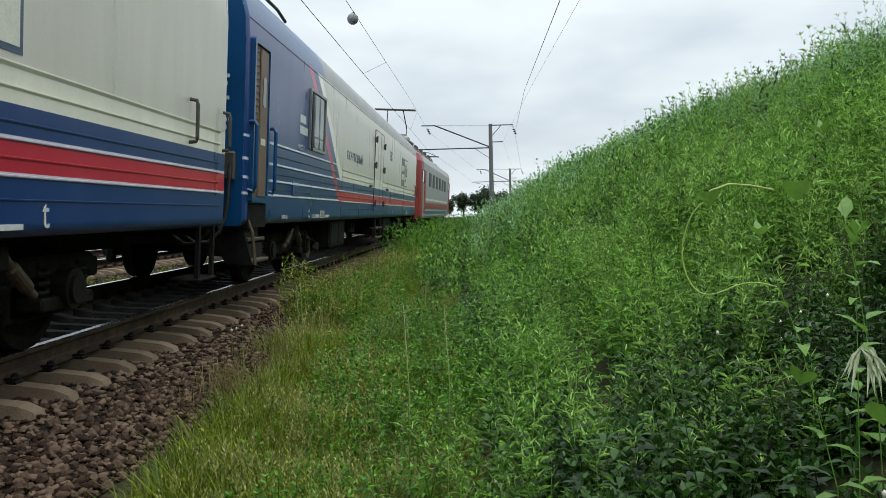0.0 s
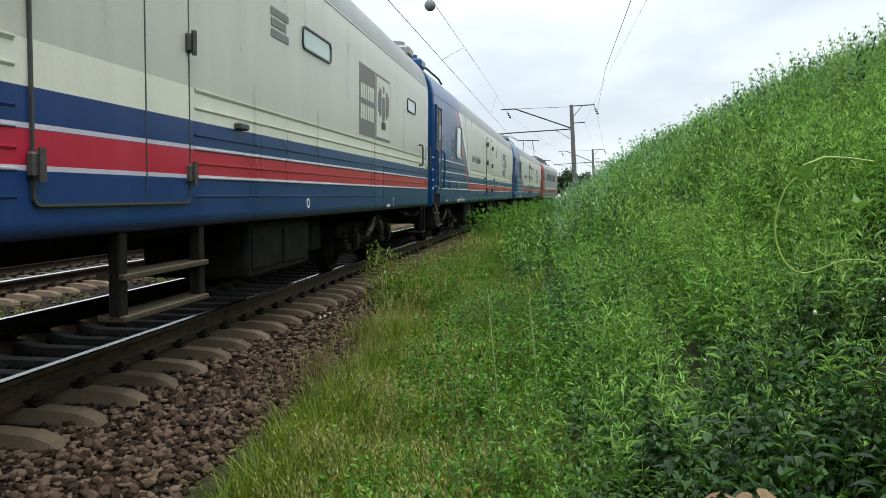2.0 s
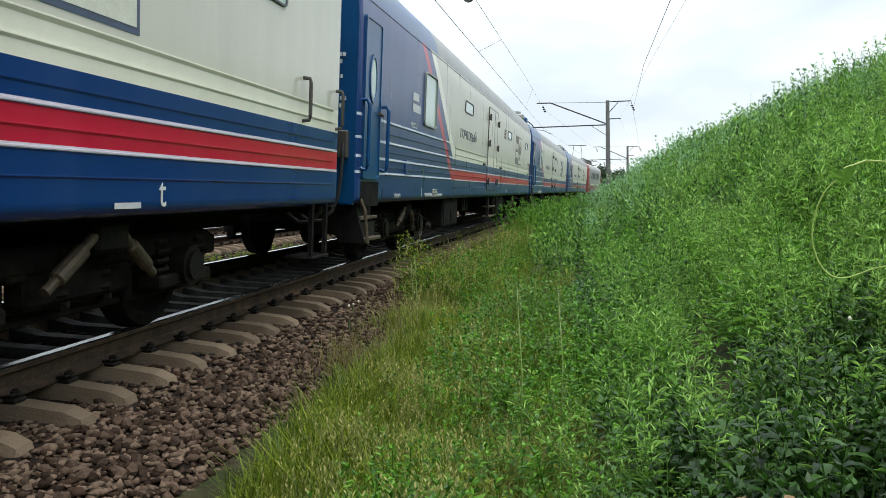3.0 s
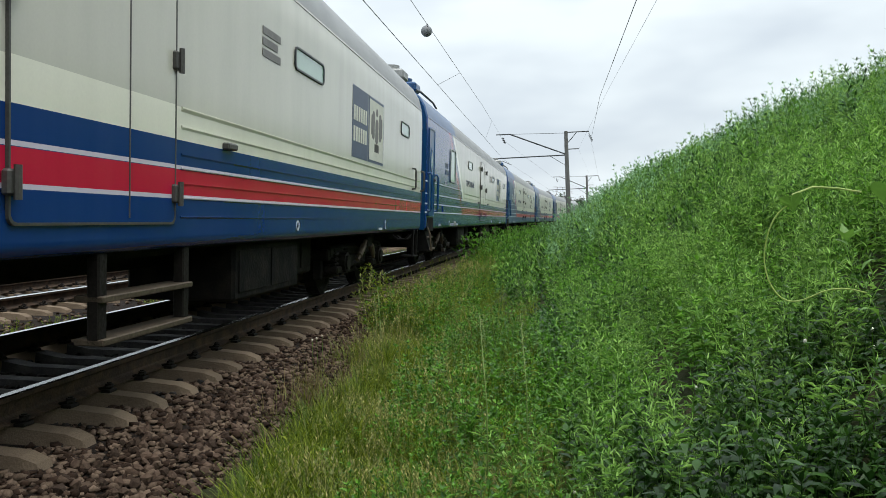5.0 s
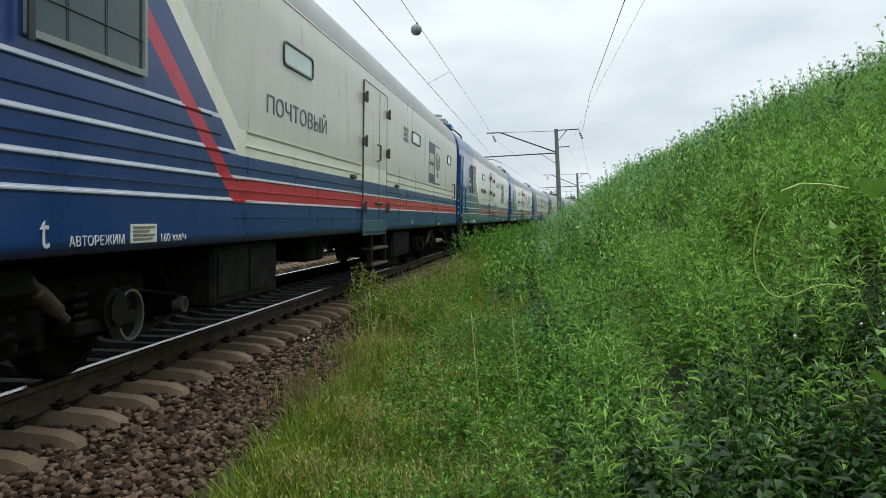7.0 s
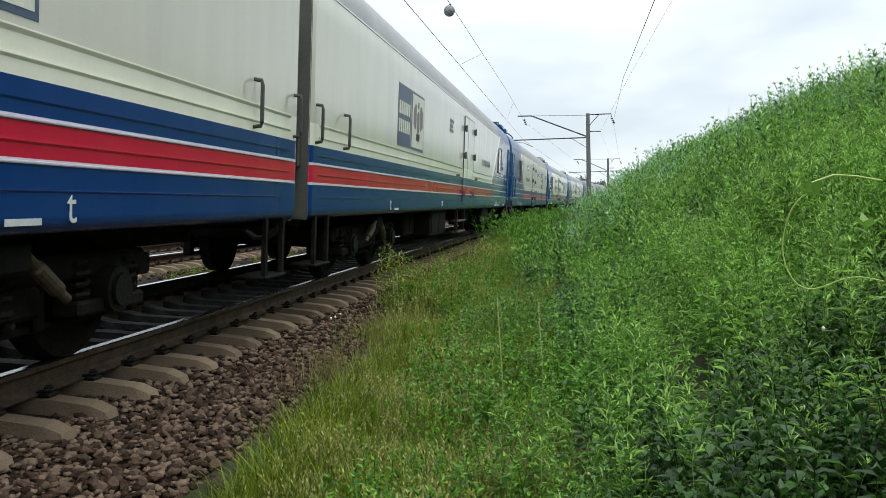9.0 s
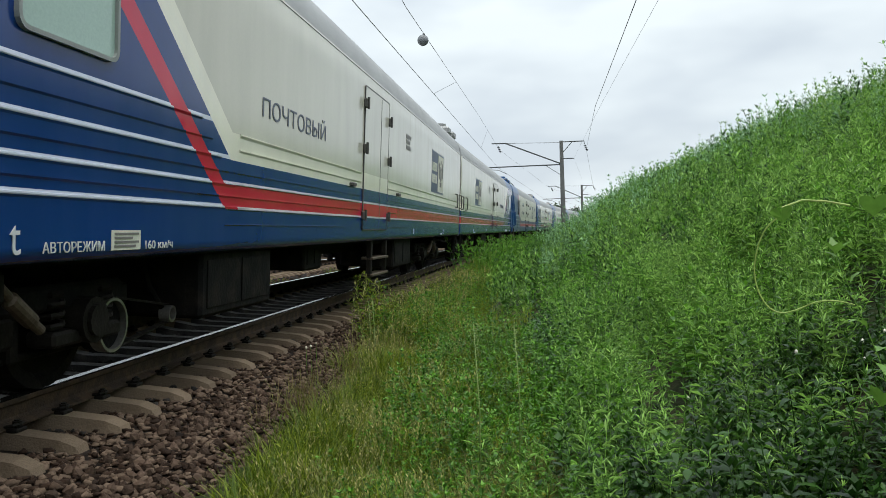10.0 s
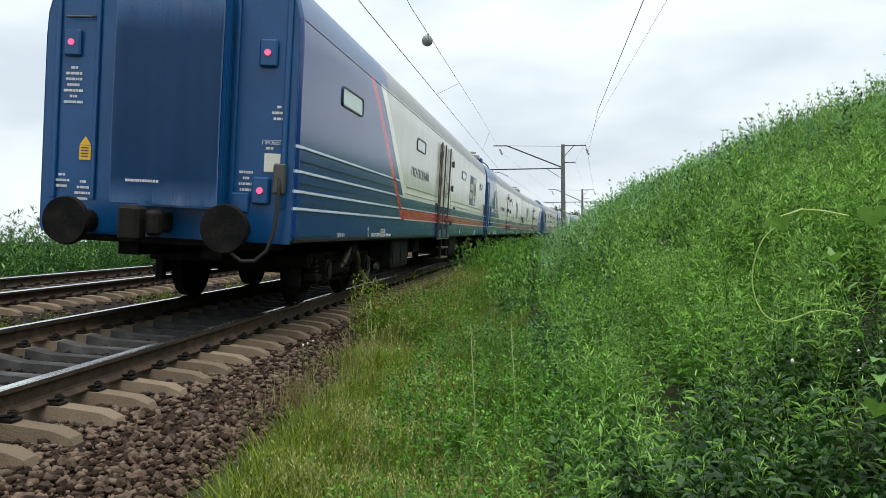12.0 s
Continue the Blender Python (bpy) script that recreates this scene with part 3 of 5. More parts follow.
def mail_car(k, paint, flip=False, window="barred", door="closed", faded=False, small=True, w2=True, tailcar=False, patched=False):
    car = new("mail_car")
    Y = (lambda u: 12.75 - u) if flip else (lambda u: u - 12.75)
    lo, hi = sorted((Y(0.55), Y(25.25)))
    sec = [lo, lo + 0.06, lo + 0.09, hi - 0.09, Y(5.3), Y(9.0), Y(12), Y(14.3), Y(18), hi - 0.06, hi]
    sec = sorted(sec)
    inset = {lo: 0.03, hi: 0.03}
    b = loft([[(x - math.copysign(inset.get(s, 0), x), s, z - (inset.get(s, 0) if z > 3 else 0)) for x, z in BODY] for s in sec], caps=False)
    shell = part("body", b, (paint, M_ROOF, M_BLUE), car, "blue end, grey upper side, cream, blue and red bands", True)
    n = len(BODY)
    roofset = set(range(6, n - 6))
    for p in shell.data.polygons:
        if {v % n for v in p.vertices} <= roofset:
            p.material_index = 2 if abs(p.center.y - Y(0)) < 5.2 else 1
    blue_y, grey_y = (Y(0.55), Y(25.25))
    for yy, m in ((blue_y, M_BLUE), (grey_y, M_BLUE if tailcar else M_GREYEND)):
        d = 0.028 if yy < 0 else -0.028
        part("end_wall", loft([[(x * 0.985, yy + d * 0.2, z - 0.02) for x, z in BODY], [(x * 0.985, yy + d * 3, z - 0.02) for x, z in BODY]]), m, car)
        g0, g1 = (yy - 0.42, yy + 0.05) if yy < 0 else (yy - 0.05, yy + 0.42)
        if tailcar and yy < 0:
            g0 = yy - 0.24
        gw = loft([[(x * (0.98 if i % 2 else 1.0) * (0.85 if tailcar and yy < 0 else 1) - (-0.13 if tailcar and yy < 0 else 0.03), y, z) for x, z in ((-0.74, 1.22), (0.70, 1.22), (0.70, 3.5), (0.62, 3.62), (-0.66, 3.62), (-0.74, 3.5))] for i, y in enumerate(np.linspace(g0, g1, 9))])
        part("gangway", gw, M_BLUE if tailcar and yy < 0 else M_RUBBER, car, "pleated blue gangway cover" if tailcar and yy < 0 else "black rubber gangway")
        # buffers and coupler
        sg = -1 if yy < 0 else 1
        for sx in (-0.89, 0.89):
            bf = bmesh.new()
            rod((sx, yy, 1.02), (sx, yy + sg * 0.42, 1.02), 0.09, 14, bf)
            rod((sx, yy, 1.02), (sx, yy + sg * 0.22, 1.02), 0.13, 14, bf)
            rod((sx, yy + sg * 0.40, 1.02), (sx, yy + sg * 0.46, 1.02), 0.265, 28, bf, 0.25)
            rod((sx, yy + sg * 0.455, 1.02), (sx, yy + sg * 0.475, 1.02), 0.03, 8, bf)
            part("buffer", bf, M_BLACK, car, "round black steel buffer")
        cp = bmesh.new()
        box(-0.13, 0.13, yy, yy + sg * 0.45, 0.94, 1.16, 0.03, cp)
        box(-0.22, 0.02, yy + sg * 0.38, yy + sg * 0.60, 0.84, 1.22, 0.04, cp)
        box(0.06, 0.20, yy + sg * 0.36, yy + sg * 0.54, 0.90, 1.18, 0.04, cp)
        part("coupler", cp, M_GREASE, car)
        beam = box(-1.35, 1.35, yy - 0.05 * sg, yy - 0.2 * sg, 0.80, 1.24, 0.02)
        part("end_beam", beam, M_BLACK, car)
        hose = tube([(1.34, yy + sg * 0.03, 1.75), (1.35, yy + sg * 0.1, 1.5), (1.345, yy + sg * 0.12, 1.2), (1.32, yy + sg * 0.13, 0.98), (1.26, yy + sg * 0.15, 0.80), (1.14, yy + sg * 0.17, 0.69), (1.0, yy + sg * 0.19, 0.68), (0.88, yy + sg * 0.2, 0.76), (0.84, yy + sg * 0.14, 0.92)], 0.021, 8)
        part("brake_hose", hose, M_RUBBER, car)
        part("cable_socket", box(1.27, 1.4, yy, yy + sg * 0.09, 1.42, 1.75, 0.015), M_HINGE, car)
    # ribs on the lower side
    pu0, pu1 = (11.66, 13.93) if tailcar else (12.0, 13.78)
    for z, th, deep in ((1.25, 0.020, 0.009), (1.355, 0.018, 0.008), (1.46, 0.020, 0.009), (1.56, 0.018, 0.008), (1.115, 0.014, 0.007), (1.755, 0.020, 0.010), (1.885, 0.026, 0.014)):
        for ua, ub in ((6.9 if z < 1.7 else 7.2, pu0 - 0.12), (pu1 + 0.12, 25.0)):
            y0, y1 = sorted((Y(ua), Y(ub)))
            rb = loft([[(1.495, y, z - th), (1.5 + deep, y, z + th * 0.2), (1.5 + deep, y, z + th * 0.6), (1.495, y, z + th * 0.8)] for y in (y0, y1)])
            part("side_rib", rb, paint, car)
    for z in (1.26, 1.355, 1.45, 1.56, 1.67, 1.80, 1.94):
        ua, ub = (0.7 if tailcar else 1.85), 7.1 - (z - 1.25) * 1.42 + 0.3
        y0, y1 = sorted((Y(ua), Y(ub)))
        th = 0.024 if z in (1.26, 1.45, 1.67, 1.94) else 0.016
        rb = loft([[(1.495, y, z - th), (1.511, y, z + th * 0.2), (1.511, y, z + th * 0.6), (1.495, y, z + th * 0.8)] for y in (y0, y1)])
        part("side_rib", rb, paint, car)
    seam = loft([[(1.48, y, 3.33), (1.493, y, 3.335), (1.48, y, 3.345)] for y in (lo + 0.1, hi - 0.1)])
    part("roof_seam", seam, M_HINGE, car)
    # cargo door
    y0, y1 = sorted((Y(pu0), Y(pu1)))
    dz0 = 0.86 if patched else 1.08
    cd = part("cargo_door", plate(rounded(y0, y1, dz0, 3.15, 0.05), 1.49, 1.516), paint, car, "double-leaf cargo door")
    edge = ring_plate(rounded(y0 - 0.012, y1 + 0.012, dz0 - 0.012, 3.162, 0.055), rounded(y0 + 0.004, y1 - 0.004, dz0 + 0.004, 3.146, 0.05), 1.49, 1.519)
    part("door_seal", edge, M_HINGE, cd)
    ym = Y(12.85) if tailcar else Y(13.15)
    part("door_split", box(1.514, 1.520, ym - 0.006, ym + 0.006, dz0 + 0.03, 3.12), M_HINGE, cd)
    for u in (pu0, pu1):
        for z in (1.28, 2.25, 2.9) if u == pu0 else (1.28, 2.2, 2.85):
            y = Y(u)
            hb = box(1.50, 1.55, y - 0.05, y + 0.05, z - 0.065, z + 0.065, 0.012)
            rod((1.56, y, z - 0.085), (1.56, y, z + 0.085), 0.02, 8, hb)
            part("hinge", hb, M_HINGE, cd)
    ya = Y(13.0)
    if patched:
        hd = tube([(1.515, ya, 2.02), (1.57, ya, 2.03), (1.57, ya, 2.27), (1.515, ya, 2.28)], 0.014, 6)
        part("door_handle", hd, M_HINGE, cd)
        part("latch_bar", box(1.515, 1.55, Y(13.1) - 0.25, Y(13.1) + 0.25, 1.33, 1.37, 0.008), M_HINGE, cd)
    if patched:
        part("repair_panel", box(1.512, 1.528, *sorted((Y(pu0 - 0.05), Y(pu1 + 0.03))), 0.90, 1.09, 0.01), M_TEAL, car, "weathered teal repair panel")
    if tailcar:
        for u in (11.64, 12.33, 13.27):
            part("latch_rod", rod((1.545, Y(u), 0.9), (1.545, Y(u), 3.2), 0.02, 7), M_METAL, cd)
    for u in (11.3, 14.75):
        part("grab_lug", box(1.495, 1.56, *sorted((Y(u) - 0.1, Y(u) + 0.1)), 1.665, 1.72, 0.012), M_HINGE, car)
    # lettering, windows, emblem
    write(text_mail, "lettering", car, 1.504, (Y(7.75) if not flip else Y(9.95)), 2.13)
    if small and not tailcar:
        window_small(car, Y, 8.23, 9.31, 2.68, 2.93)
    if tailcar:
        window_small(car, Y, 2.3, 3.46, 2.66, 2.92)
        window_small(car, Y, 8.23, 9.31, 2.68, 2.93)
    if not tailcar:
        bars(car, "side_marks", 1.503, min(Y(15.55), Y(16.05)), 2.86, 3, 0.07, 0.03, M_LOGOF, (0.5, 0.42, 0.5))
    if w2:
        window_small(car, Y, 16.5, 17.6, 2.64, 2.88)
        window_small(car, Y, 22.7, 23.55, 2.62, 2.86)
    ya, yb = sorted((Y(19.05), Y(20.02)))
    yc, yd = sorted((Y(20.07), Y(21.15)))
    if flip:
        ya, yb, yc, yd = Y(21.15), Y(20.18), Y(20.12), Y(19.05)
    em = part("emblem_panel", box(1.5, 1.504, ya, yb, 1.95, 2.91), M_LOGOF if faded else M_LOGO, car, "blue emblem panel beside a pale one")
    part("emblem_panel", box(1.5, 1.504, yc, yd, 1.95, 2.91), M_LOGOF if faded else M_LOGO, car)
    part("emblem_field", box(1.504, 1.507, yc + 0.04, yd - 0.04, 1.99, 2.87), M_PALE, em)
    eb = bmesh.new()
    for z in (2.55, 2.27):
        for i in range(6):
            w = (yb - ya - 0.12) / 6
            box(1.504, 1.508, ya + 0.06 + i * w, ya + 0.06 + i * w + w * 0.68, z - 0.1, z + 0.1, 0, eb)
    part("emblem_bars", eb, M_PALE, em)
    sh = bmesh.new()
    mid = (yc + yd) / 2
    for i, (dy, w, z0, z1) in enumerate(((0, 0.20, 2.25, 2.62), (-0.24, 0.16, 2.3, 2.72), (0.24, 0.16, 2.3, 2.72), (-0.36, 0.07, 2.36, 2.66), (0.36, 0.07, 2.36, 2.66), (0, 0.30, 2.12, 2.24), (0, 0.12, 2.66, 2.78))):
        plate(rounded(mid + dy - w / 2, mid + dy + w / 2, z0, z1, w * 0.4), 1.506, 1.51, sh)
    part("emblem_shape", sh, M_LOGOF, em)
    # blue end: window, door, steps
    barred = window == "barred"
    y0, y1 = sorted((Y(4.02), Y(5.30))) if barred else sorted((Y(4.16), Y(5.13)))
    if not tailcar:
        wz0, wz1, cr = (2.05, 3.02, 0.02) if barred else (2.09, 2.95, 0.08)
        o, i = rounded(y0, y1, wz0, wz1, cr), rounded(y0 + (0.04 if barred else 0.026), y1 - (0.04 if barred else 0.026), wz0 + (0.04 if barred else 0.026), wz1 - (0.04 if barred else 0.026), cr * 0.75)
        w = part("window", ring_plate(o, i, 1.49, 1.53), M_FRAMEW, car, "rectangular window with a light frame" if window == "barred" else "rounded window with pale glass")
        part("pane", plate(i, 1.495, 1.508), M_GLASS if window == "barred" else M_GLASSG, w)
        if window == "barred":
            gb = bmesh.new()
            for f in (0.3, 0.62):
                rod((1.515, y0 + (y1 - y0) * f, 2.09), (1.515, y0 + (y1 - y0) * f, 2.98), 0.004, 6, gb)
            for z in (2.28,):
                rod((1.515, y0 + 0.04, z), (1.515, y1 - 0.04, z), 0.004, 6, gb)
            part("window_bars", gb, M_FRAME, w)
            part("window_rail", rod((1.56, y0 - 0.02, 2.02), (1.56, y0 - 0.02, 2.95), 0.02, 7), M_FRAME, w)
        y0, y1 = sorted((Y(0.74), Y(1.42)))
        if door == "closed":
            dr = part("side_door", plate(rounded(y0, y1, 1.22, 3.1, 0.04), 1.49, 1.518), M_BLUE, car, "closed blue side door with an oval window")
            part("door_edge", ring_plate(rounded(y0 - 0.03, y1 + 0.03, 1.19, 3.13, 0.04), rounded(y0, y1, 1.22, 3.1, 0.04), 1.49, 1.53), M_BLUE, dr)
            ov = [((y0 + y1) / 2 + 0.17 * math.cos(a * math.tau / 20), 2.42 + 0.30 * math.sin(a * math.tau / 20)) for a in range(20)]
            ovi = [((y0 + y1) / 2 + 0.13 * math.cos(a * math.tau / 20), 2.42 + 0.255 * math.sin(a * math.tau / 20)) for a in range(20)]
            part("oval_window", ring_plate(ov, ovi, 1.515, 1.532), M_BLUE, dr)
            part("pane", plate(ovi, 1.512, 1.522), M_GLASSG, dr)
            part("door_handle", rod((1.55, y1 - 0.14, 2.02), (1.55, y1 + 0.03, 2.0), 0.02, 8), M_METAL, dr)
        else:
            dr = part("side_door", box(1.502, 1.512, y0, y1, 1.2, 3.1), M_BROWN, car, "open doorway showing a brown folded inner door")
            part("door_frame", ring_plate(rounded(y0 - 0.03, y1 + 0.03, 1.17, 3.13, 0.03), rounded(y0 + 0.03, y1 - 0.03, 1.23, 3.07, 0.03), 1.5, 1.55), M_BLUE, dr)
            sl = bmesh.new()
            for j in range(22):
                box(1.512, 1.524, y0 + 0.03, y0 + 0.26, 1.30 + j * 0.08, 1.345 + j * 0.08, 0, sl)
            part("louvre", sl, M_BROWN, dr)
            part("door_leaf", box(1.512, 1.536, y0 + 0.29, y1 - 0.05, 1.24, 3.05, 0.012), M_BROWN, dr)
            part("door_window", plate(rounded(y0 + 0.38, y0 + 0.52, 2.35, 2.72, 0.05), 1.534, 1.542), M_GLASS, dr)
            part("door_plate", box(1.536, 1.54, y0 + 0.34, y0 + 0.54, 1.88, 1.96), M_PALE, dr)
        for yy in (Y(0.70), Y(1.60)):
            pts = [(1.49, yy, 1.32), (1.56, yy, 1.30), (1.59, yy, 1.36), (1.59, yy, 2.08), (1.56, yy, 2.13), (1.49, yy, 2.12)]
            part("grab_rail", tube(pts, 0.024, 8), M_BLUE, car)
        sy0, sy1 = sorted((Y(0.72), Y(1.52)))
        stp = part("steps", box(0.92, 1.3, sy0 + 0.06, sy1 - 0.02, 0.5, 0.9), M_BLACK, car)
        part("stair_well", box(0.9, 1.505, sy0, sy1, 0.86, 1.16, 0.0), M_BLACK, stp)
        for z, xo in ((0.98, 1.40), (0.72, 1.5), (0.46, 1.56)):
            part("tread", box(xo - 0.30, xo, sy0 + 0.05, sy1, z - 0.025, z + 0.015, 0.006), M_METAL, stp)
            part("riser", box(xo - 0.12, xo - 0.09, sy0 + 0.05, sy1, z + 0.016, z + 0.2), M_GREASE, stp)
        part("steps_side", loft([[(x, yy, z) for x, z in ((0.95, 0.9), (1.42, 0.95), (1.57, 0.42), (1.25, 0.42))] for yy in (sy0, sy0 + 0.03)]), M_BLACK, stp)
        for yy in (sy0 + 0.03,):
            part("steps_rail", tube([(1.50, yy, 0.95), (1.56, yy, 0.8), (1.60, yy, 0.42)], 0.02, 6), M_METAL, stp)
        if not flip:
            for row in range(9):
                x, w = 1.10, (0.14, 0.24, 0.2, 0.0, 0.22, 0.16, 0.0, 0.26, 0.2)[row]
                while w > 0.03:
                    q = min(w, random.choice((0.04, 0.06, 0.09)))
                    bars(car, "end_mark", lo - 0.004, x, 2.74 - row * 0.085, 1, 0.045, 0, M_LETTERW, (q - 0.014,), "end")
                    x, w = x + q, w - q
        write(text_seat, "lettering", car, 1.504, min(Y(3.3), Y(3.7)), 2.0)
        bars(car, "car_number", 1.503, min(Y(3.36), Y(3.92)), 2.53, 2, 0.12, 0.05, M_LETTERW if faded or barred else M_LOGO, (0.4, 0.54))
        part("filler_hatch", box(1.495, 1.519, *sorted((Y(2.95), Y(3.38))), 1.29, 1.50, 0.006), paint, car)
        part("hatch_latch", box(1.516, 1.524, *sorted((Y(3.12), Y(3.24))), 1.335, 1.36, 0.004), M_HINGE, car)
    write(text_t, "lettering", car, 1.504, min(Y(4.15), Y(4.25)), 0.95)
    write(text_auto, "lettering", car, 1.504, min(Y(4.42), Y(5.05)), 0.95)
    write(text_tare, "lettering", car, 1.504, min(Y(2.35), Y(2.75)), 0.95)
    write(text_speed, "lettering", car, 1.504, min(Y(5.55), Y(5.95)), 0.95)
    part("notice_plate", box(1.5, 1.505, *sorted((Y(5.12), Y(5.48))), 0.95, 1.075), M_PALE, car)
    bars(car, "notice_marks", 1.505, min(Y(5.15), Y(5.45)), 1.06, 4, 0.014, 0.012, M_LOGOF, (0.3, 0.22, 0.3, 0.26))
    ring = [((Y(16.7)) + 0.055 * math.cos(a * math.tau / 16), 1.04 + 0.055 * math.sin(a * math.tau / 16)) for a in range(16)]
    rin = [((Y(16.7)) + 0.036 * math.cos(a * math.tau / 16), 1.04 + 0.036 * math.sin(a * math.tau / 16)) for a in range(16)]
    part("round_mark", ring_plate(ring, rin, 1.5, 1.505), M_LETTERW, car)
    write(text_t, "lettering", car, 1.504, min(Y(21.4), Y(21.5)), 0.95)
    bars(car, "sill_mark", 1.503, min(Y(20.9), Y(21.2)), 0.98, 1, 0.035, 0, M_LETTERW, (0.28,))
    # grey end: grab rails, roof hatch
    for u in (24.05, 25.1):
        rail_handle("grab_rail", car, Y(u), 1.70, 2.10, 0.018)
    part("footboard", box(1.2, 1.5, *sorted((Y(24.45), Y(25.0))), 0.36, 0.39, 0.008), M_BLACK, car)
    for u in (24.5, 24.95):
        part("footboard_hanger", box(1.44, 1.48, Y(u) - 0.03, Y(u) + 0.03, 0.38, 0.92), M_BLACK, car)
    for u in ((0.95, 24.85) if not tailcar else (24.85,)):
        rv = bmesh.new()
        box(0.55, 1.2, Y(u) - 0.28, Y(u) + 0.28, 3.92, 4.12, 0.04, rv)
        rod((0.9, Y(u), 4.1), (0.9, Y(u), 4.22), 0.16, 12, rv)
        part("roof_vent", rv, M_BLUE if u < 5 else M_ROOF, car)
    if not tailcar:
        part("roof_rail", tube([(1.22, Y(0.7), 3.92), (1.2, Y(1.2), 3.98), (1.2, Y(3.0), 3.98), (1.22, Y(3.4), 3.9)], 0.025, 6), M_HINGE, car)
    # undergear
    bogie(car, Y(4.25), -1)
    bogie(car, Y(21.25), 1)
    for u0, u1, z0, xo, nm in ((6.75, 8.45, 0.34, 1.38, "battery_box"), (15.3, 17.2, 0.36, 1.36, "equipment_box"), (17.6, 18.6, 0.42, 1.1, "equipment_box"), (10.2, 11.0, 0.55, 1.2, "air_reservoir")):
        y0, y1 = sorted((Y(u0), Y(u1)))
        eb = box(0.35, xo, y0, y1, z0, 0.9, 0.03)
        box(xo, xo + 0.012, y0 + 0.1, (y0 + y1) / 2 - 0.03, z0 + 0.08, 0.82, 0.004, eb)
        box(xo, xo + 0.012, (y0 + y1) / 2 + 0.03, y1 - 0.1, z0 + 0.08, 0.82, 0.004, eb)
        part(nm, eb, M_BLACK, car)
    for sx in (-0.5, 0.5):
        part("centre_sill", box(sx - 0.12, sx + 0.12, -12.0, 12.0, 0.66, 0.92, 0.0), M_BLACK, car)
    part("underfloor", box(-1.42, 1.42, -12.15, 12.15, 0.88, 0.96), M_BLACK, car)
    gw = bmesh.new()
    rod((1.0, Y(5.77), 0.40), (1.12, Y(5.77), 0.40), 0.185, 26, gw)
    part("drive_pulley", gw, M_BLACK, car)
    for u, z, ra, rb, text in ((5.77, 0.40, 0.192, 0.172, "worn bright pulley rim"), (6.68, 0.385, 0.068, 0.048, "small bright pulley rim")):
        rim = [[(Y(u) + q * math.cos(a * math.tau / 28), z + q * math.sin(a * math.tau / 28)) for a in range(28)] for q in (ra, rb)]
        part("pulley_rim", ring_plate(*rim, 1.08, 1.17), M_WHEEL, car, text)
    for z0, z1 in ((0.205, 0.315), (0.592, 0.452)):
        part("drive_belt", loft([[(x, y, z) for x, z in ((1.09, q), (1.14, q), (1.14, q + 0.015), (1.09, q + 0.015))] for y, q in ((Y(5.77), z0), (Y(6.68), z1))]), M_GREASE, car)
    part("belt_tensioner", tube([(1.1, Y(6.68), 0.39), (1.05, Y(6.5), 0.62), (1.0, Y(6.45), 0.88)], 0.025, 8), M_BLACK, car)
    ld = part("ladder", box(1.32, 1.36, *sorted((Y(12.9), Y(14.15))), 0.84, 0.9), M_BLACK, car)
    for u in (12.95, 14.1):
        part("upright", box(1.38, 1.46, Y(u) - 0.05, Y(u) + 0.05, 0.34, 0.92, 0.01), M_GREASE, ld)
    for z in (0.36, 0.62):
        part("rung", box(1.30, 1.49, *sorted((Y(12.9), Y(14.15))), z - 0.02, z + 0.02, 0.006), M_METAL, ld)
    if tailcar:
        yy = lo - 0.002
        for x, z in ((-1.14, 3.0), (1.14, 2.94), (1.12, 1.45)):
            lp = part("tail_lamp", box(x - 0.1, x + 0.1, yy - 0.05, yy, z - 0.15, z + 0.15, 0.02), M_BLUE, car, "blue lamp box with lit red light")
            part("lamp_lens", rod((x, yy - 0.05, z), (x, yy - 0.07, z), 0.034, 16), M_LAMP, lp, "glowing red lens")
        ws = bmesh.new()
        box(-1.02, -0.885, yy - 0.006, yy, 1.70, 1.86, 0, ws)
        loft([[(-1.02, y, 1.868), (-0.885, y, 1.868), (-0.952, y, 1.96)] for y in (yy - 0.006, yy)], bm=ws)
        part("warning_sign", ws, M_YELLOW, car, "yellow warning plate")
        bars(car, "warning_marks", yy - 0.006, -1.0, 1.84, 4, 0.012, 0.02, M_HINGE, (0.09,), "end")
        for x0, z0, rows, wd in ((-1.24, 2.74, 7, (0.09, 0.21, 0.20, 0.17, 0.25, 0.10, 0.24)), (-1.32, 1.54, 3, (0.09, 0.20, 0.14)), (-1.06, 1.47, 4, (0.08, 0.15, 0.20, 0.13)), (1.2, 2.38, 3, (0.06, 0.17, 0.13)), (0.86, 1.66, 4, (0.17, 0.08, 0.17, 0.14)), (1.15, 1.93, 1, (0.11,)), (-0.3, 1.5, 1, (0.40,))):
            for row in range(rows):
                w, x = wd[row], x0 + (max(wd) - wd[row]) / 2
                while w > 0.02:
                    q = min(w, random.choice((0.024, 0.036, 0.055)))
                    bars(car, "end_mark", yy - (0.295 if x0 == -0.3 else 0.0), x, z0 - row * 0.064, 1, 0.028, 0, M_LETTERW, (q - 0.008,), "end")
                    x, w = x + q, w - q
        write(text_run, "lettering", car, 1.11, yy - 0.008, 1.955, -90)
        part("notice_plate", box(1.14, 1.32, yy - 0.01, yy, 1.66, 1.86), M_PALE, car)
        part("end_box", box(0.77, 0.99, yy - 0.03, yy, 1.20, 1.42, 0.015), M_BLUE, car)
        # slack cloth of the gangway cover, falling in soft folds
        xs = [-0.50 + 1.23 * q / 60 for q in range(61)]
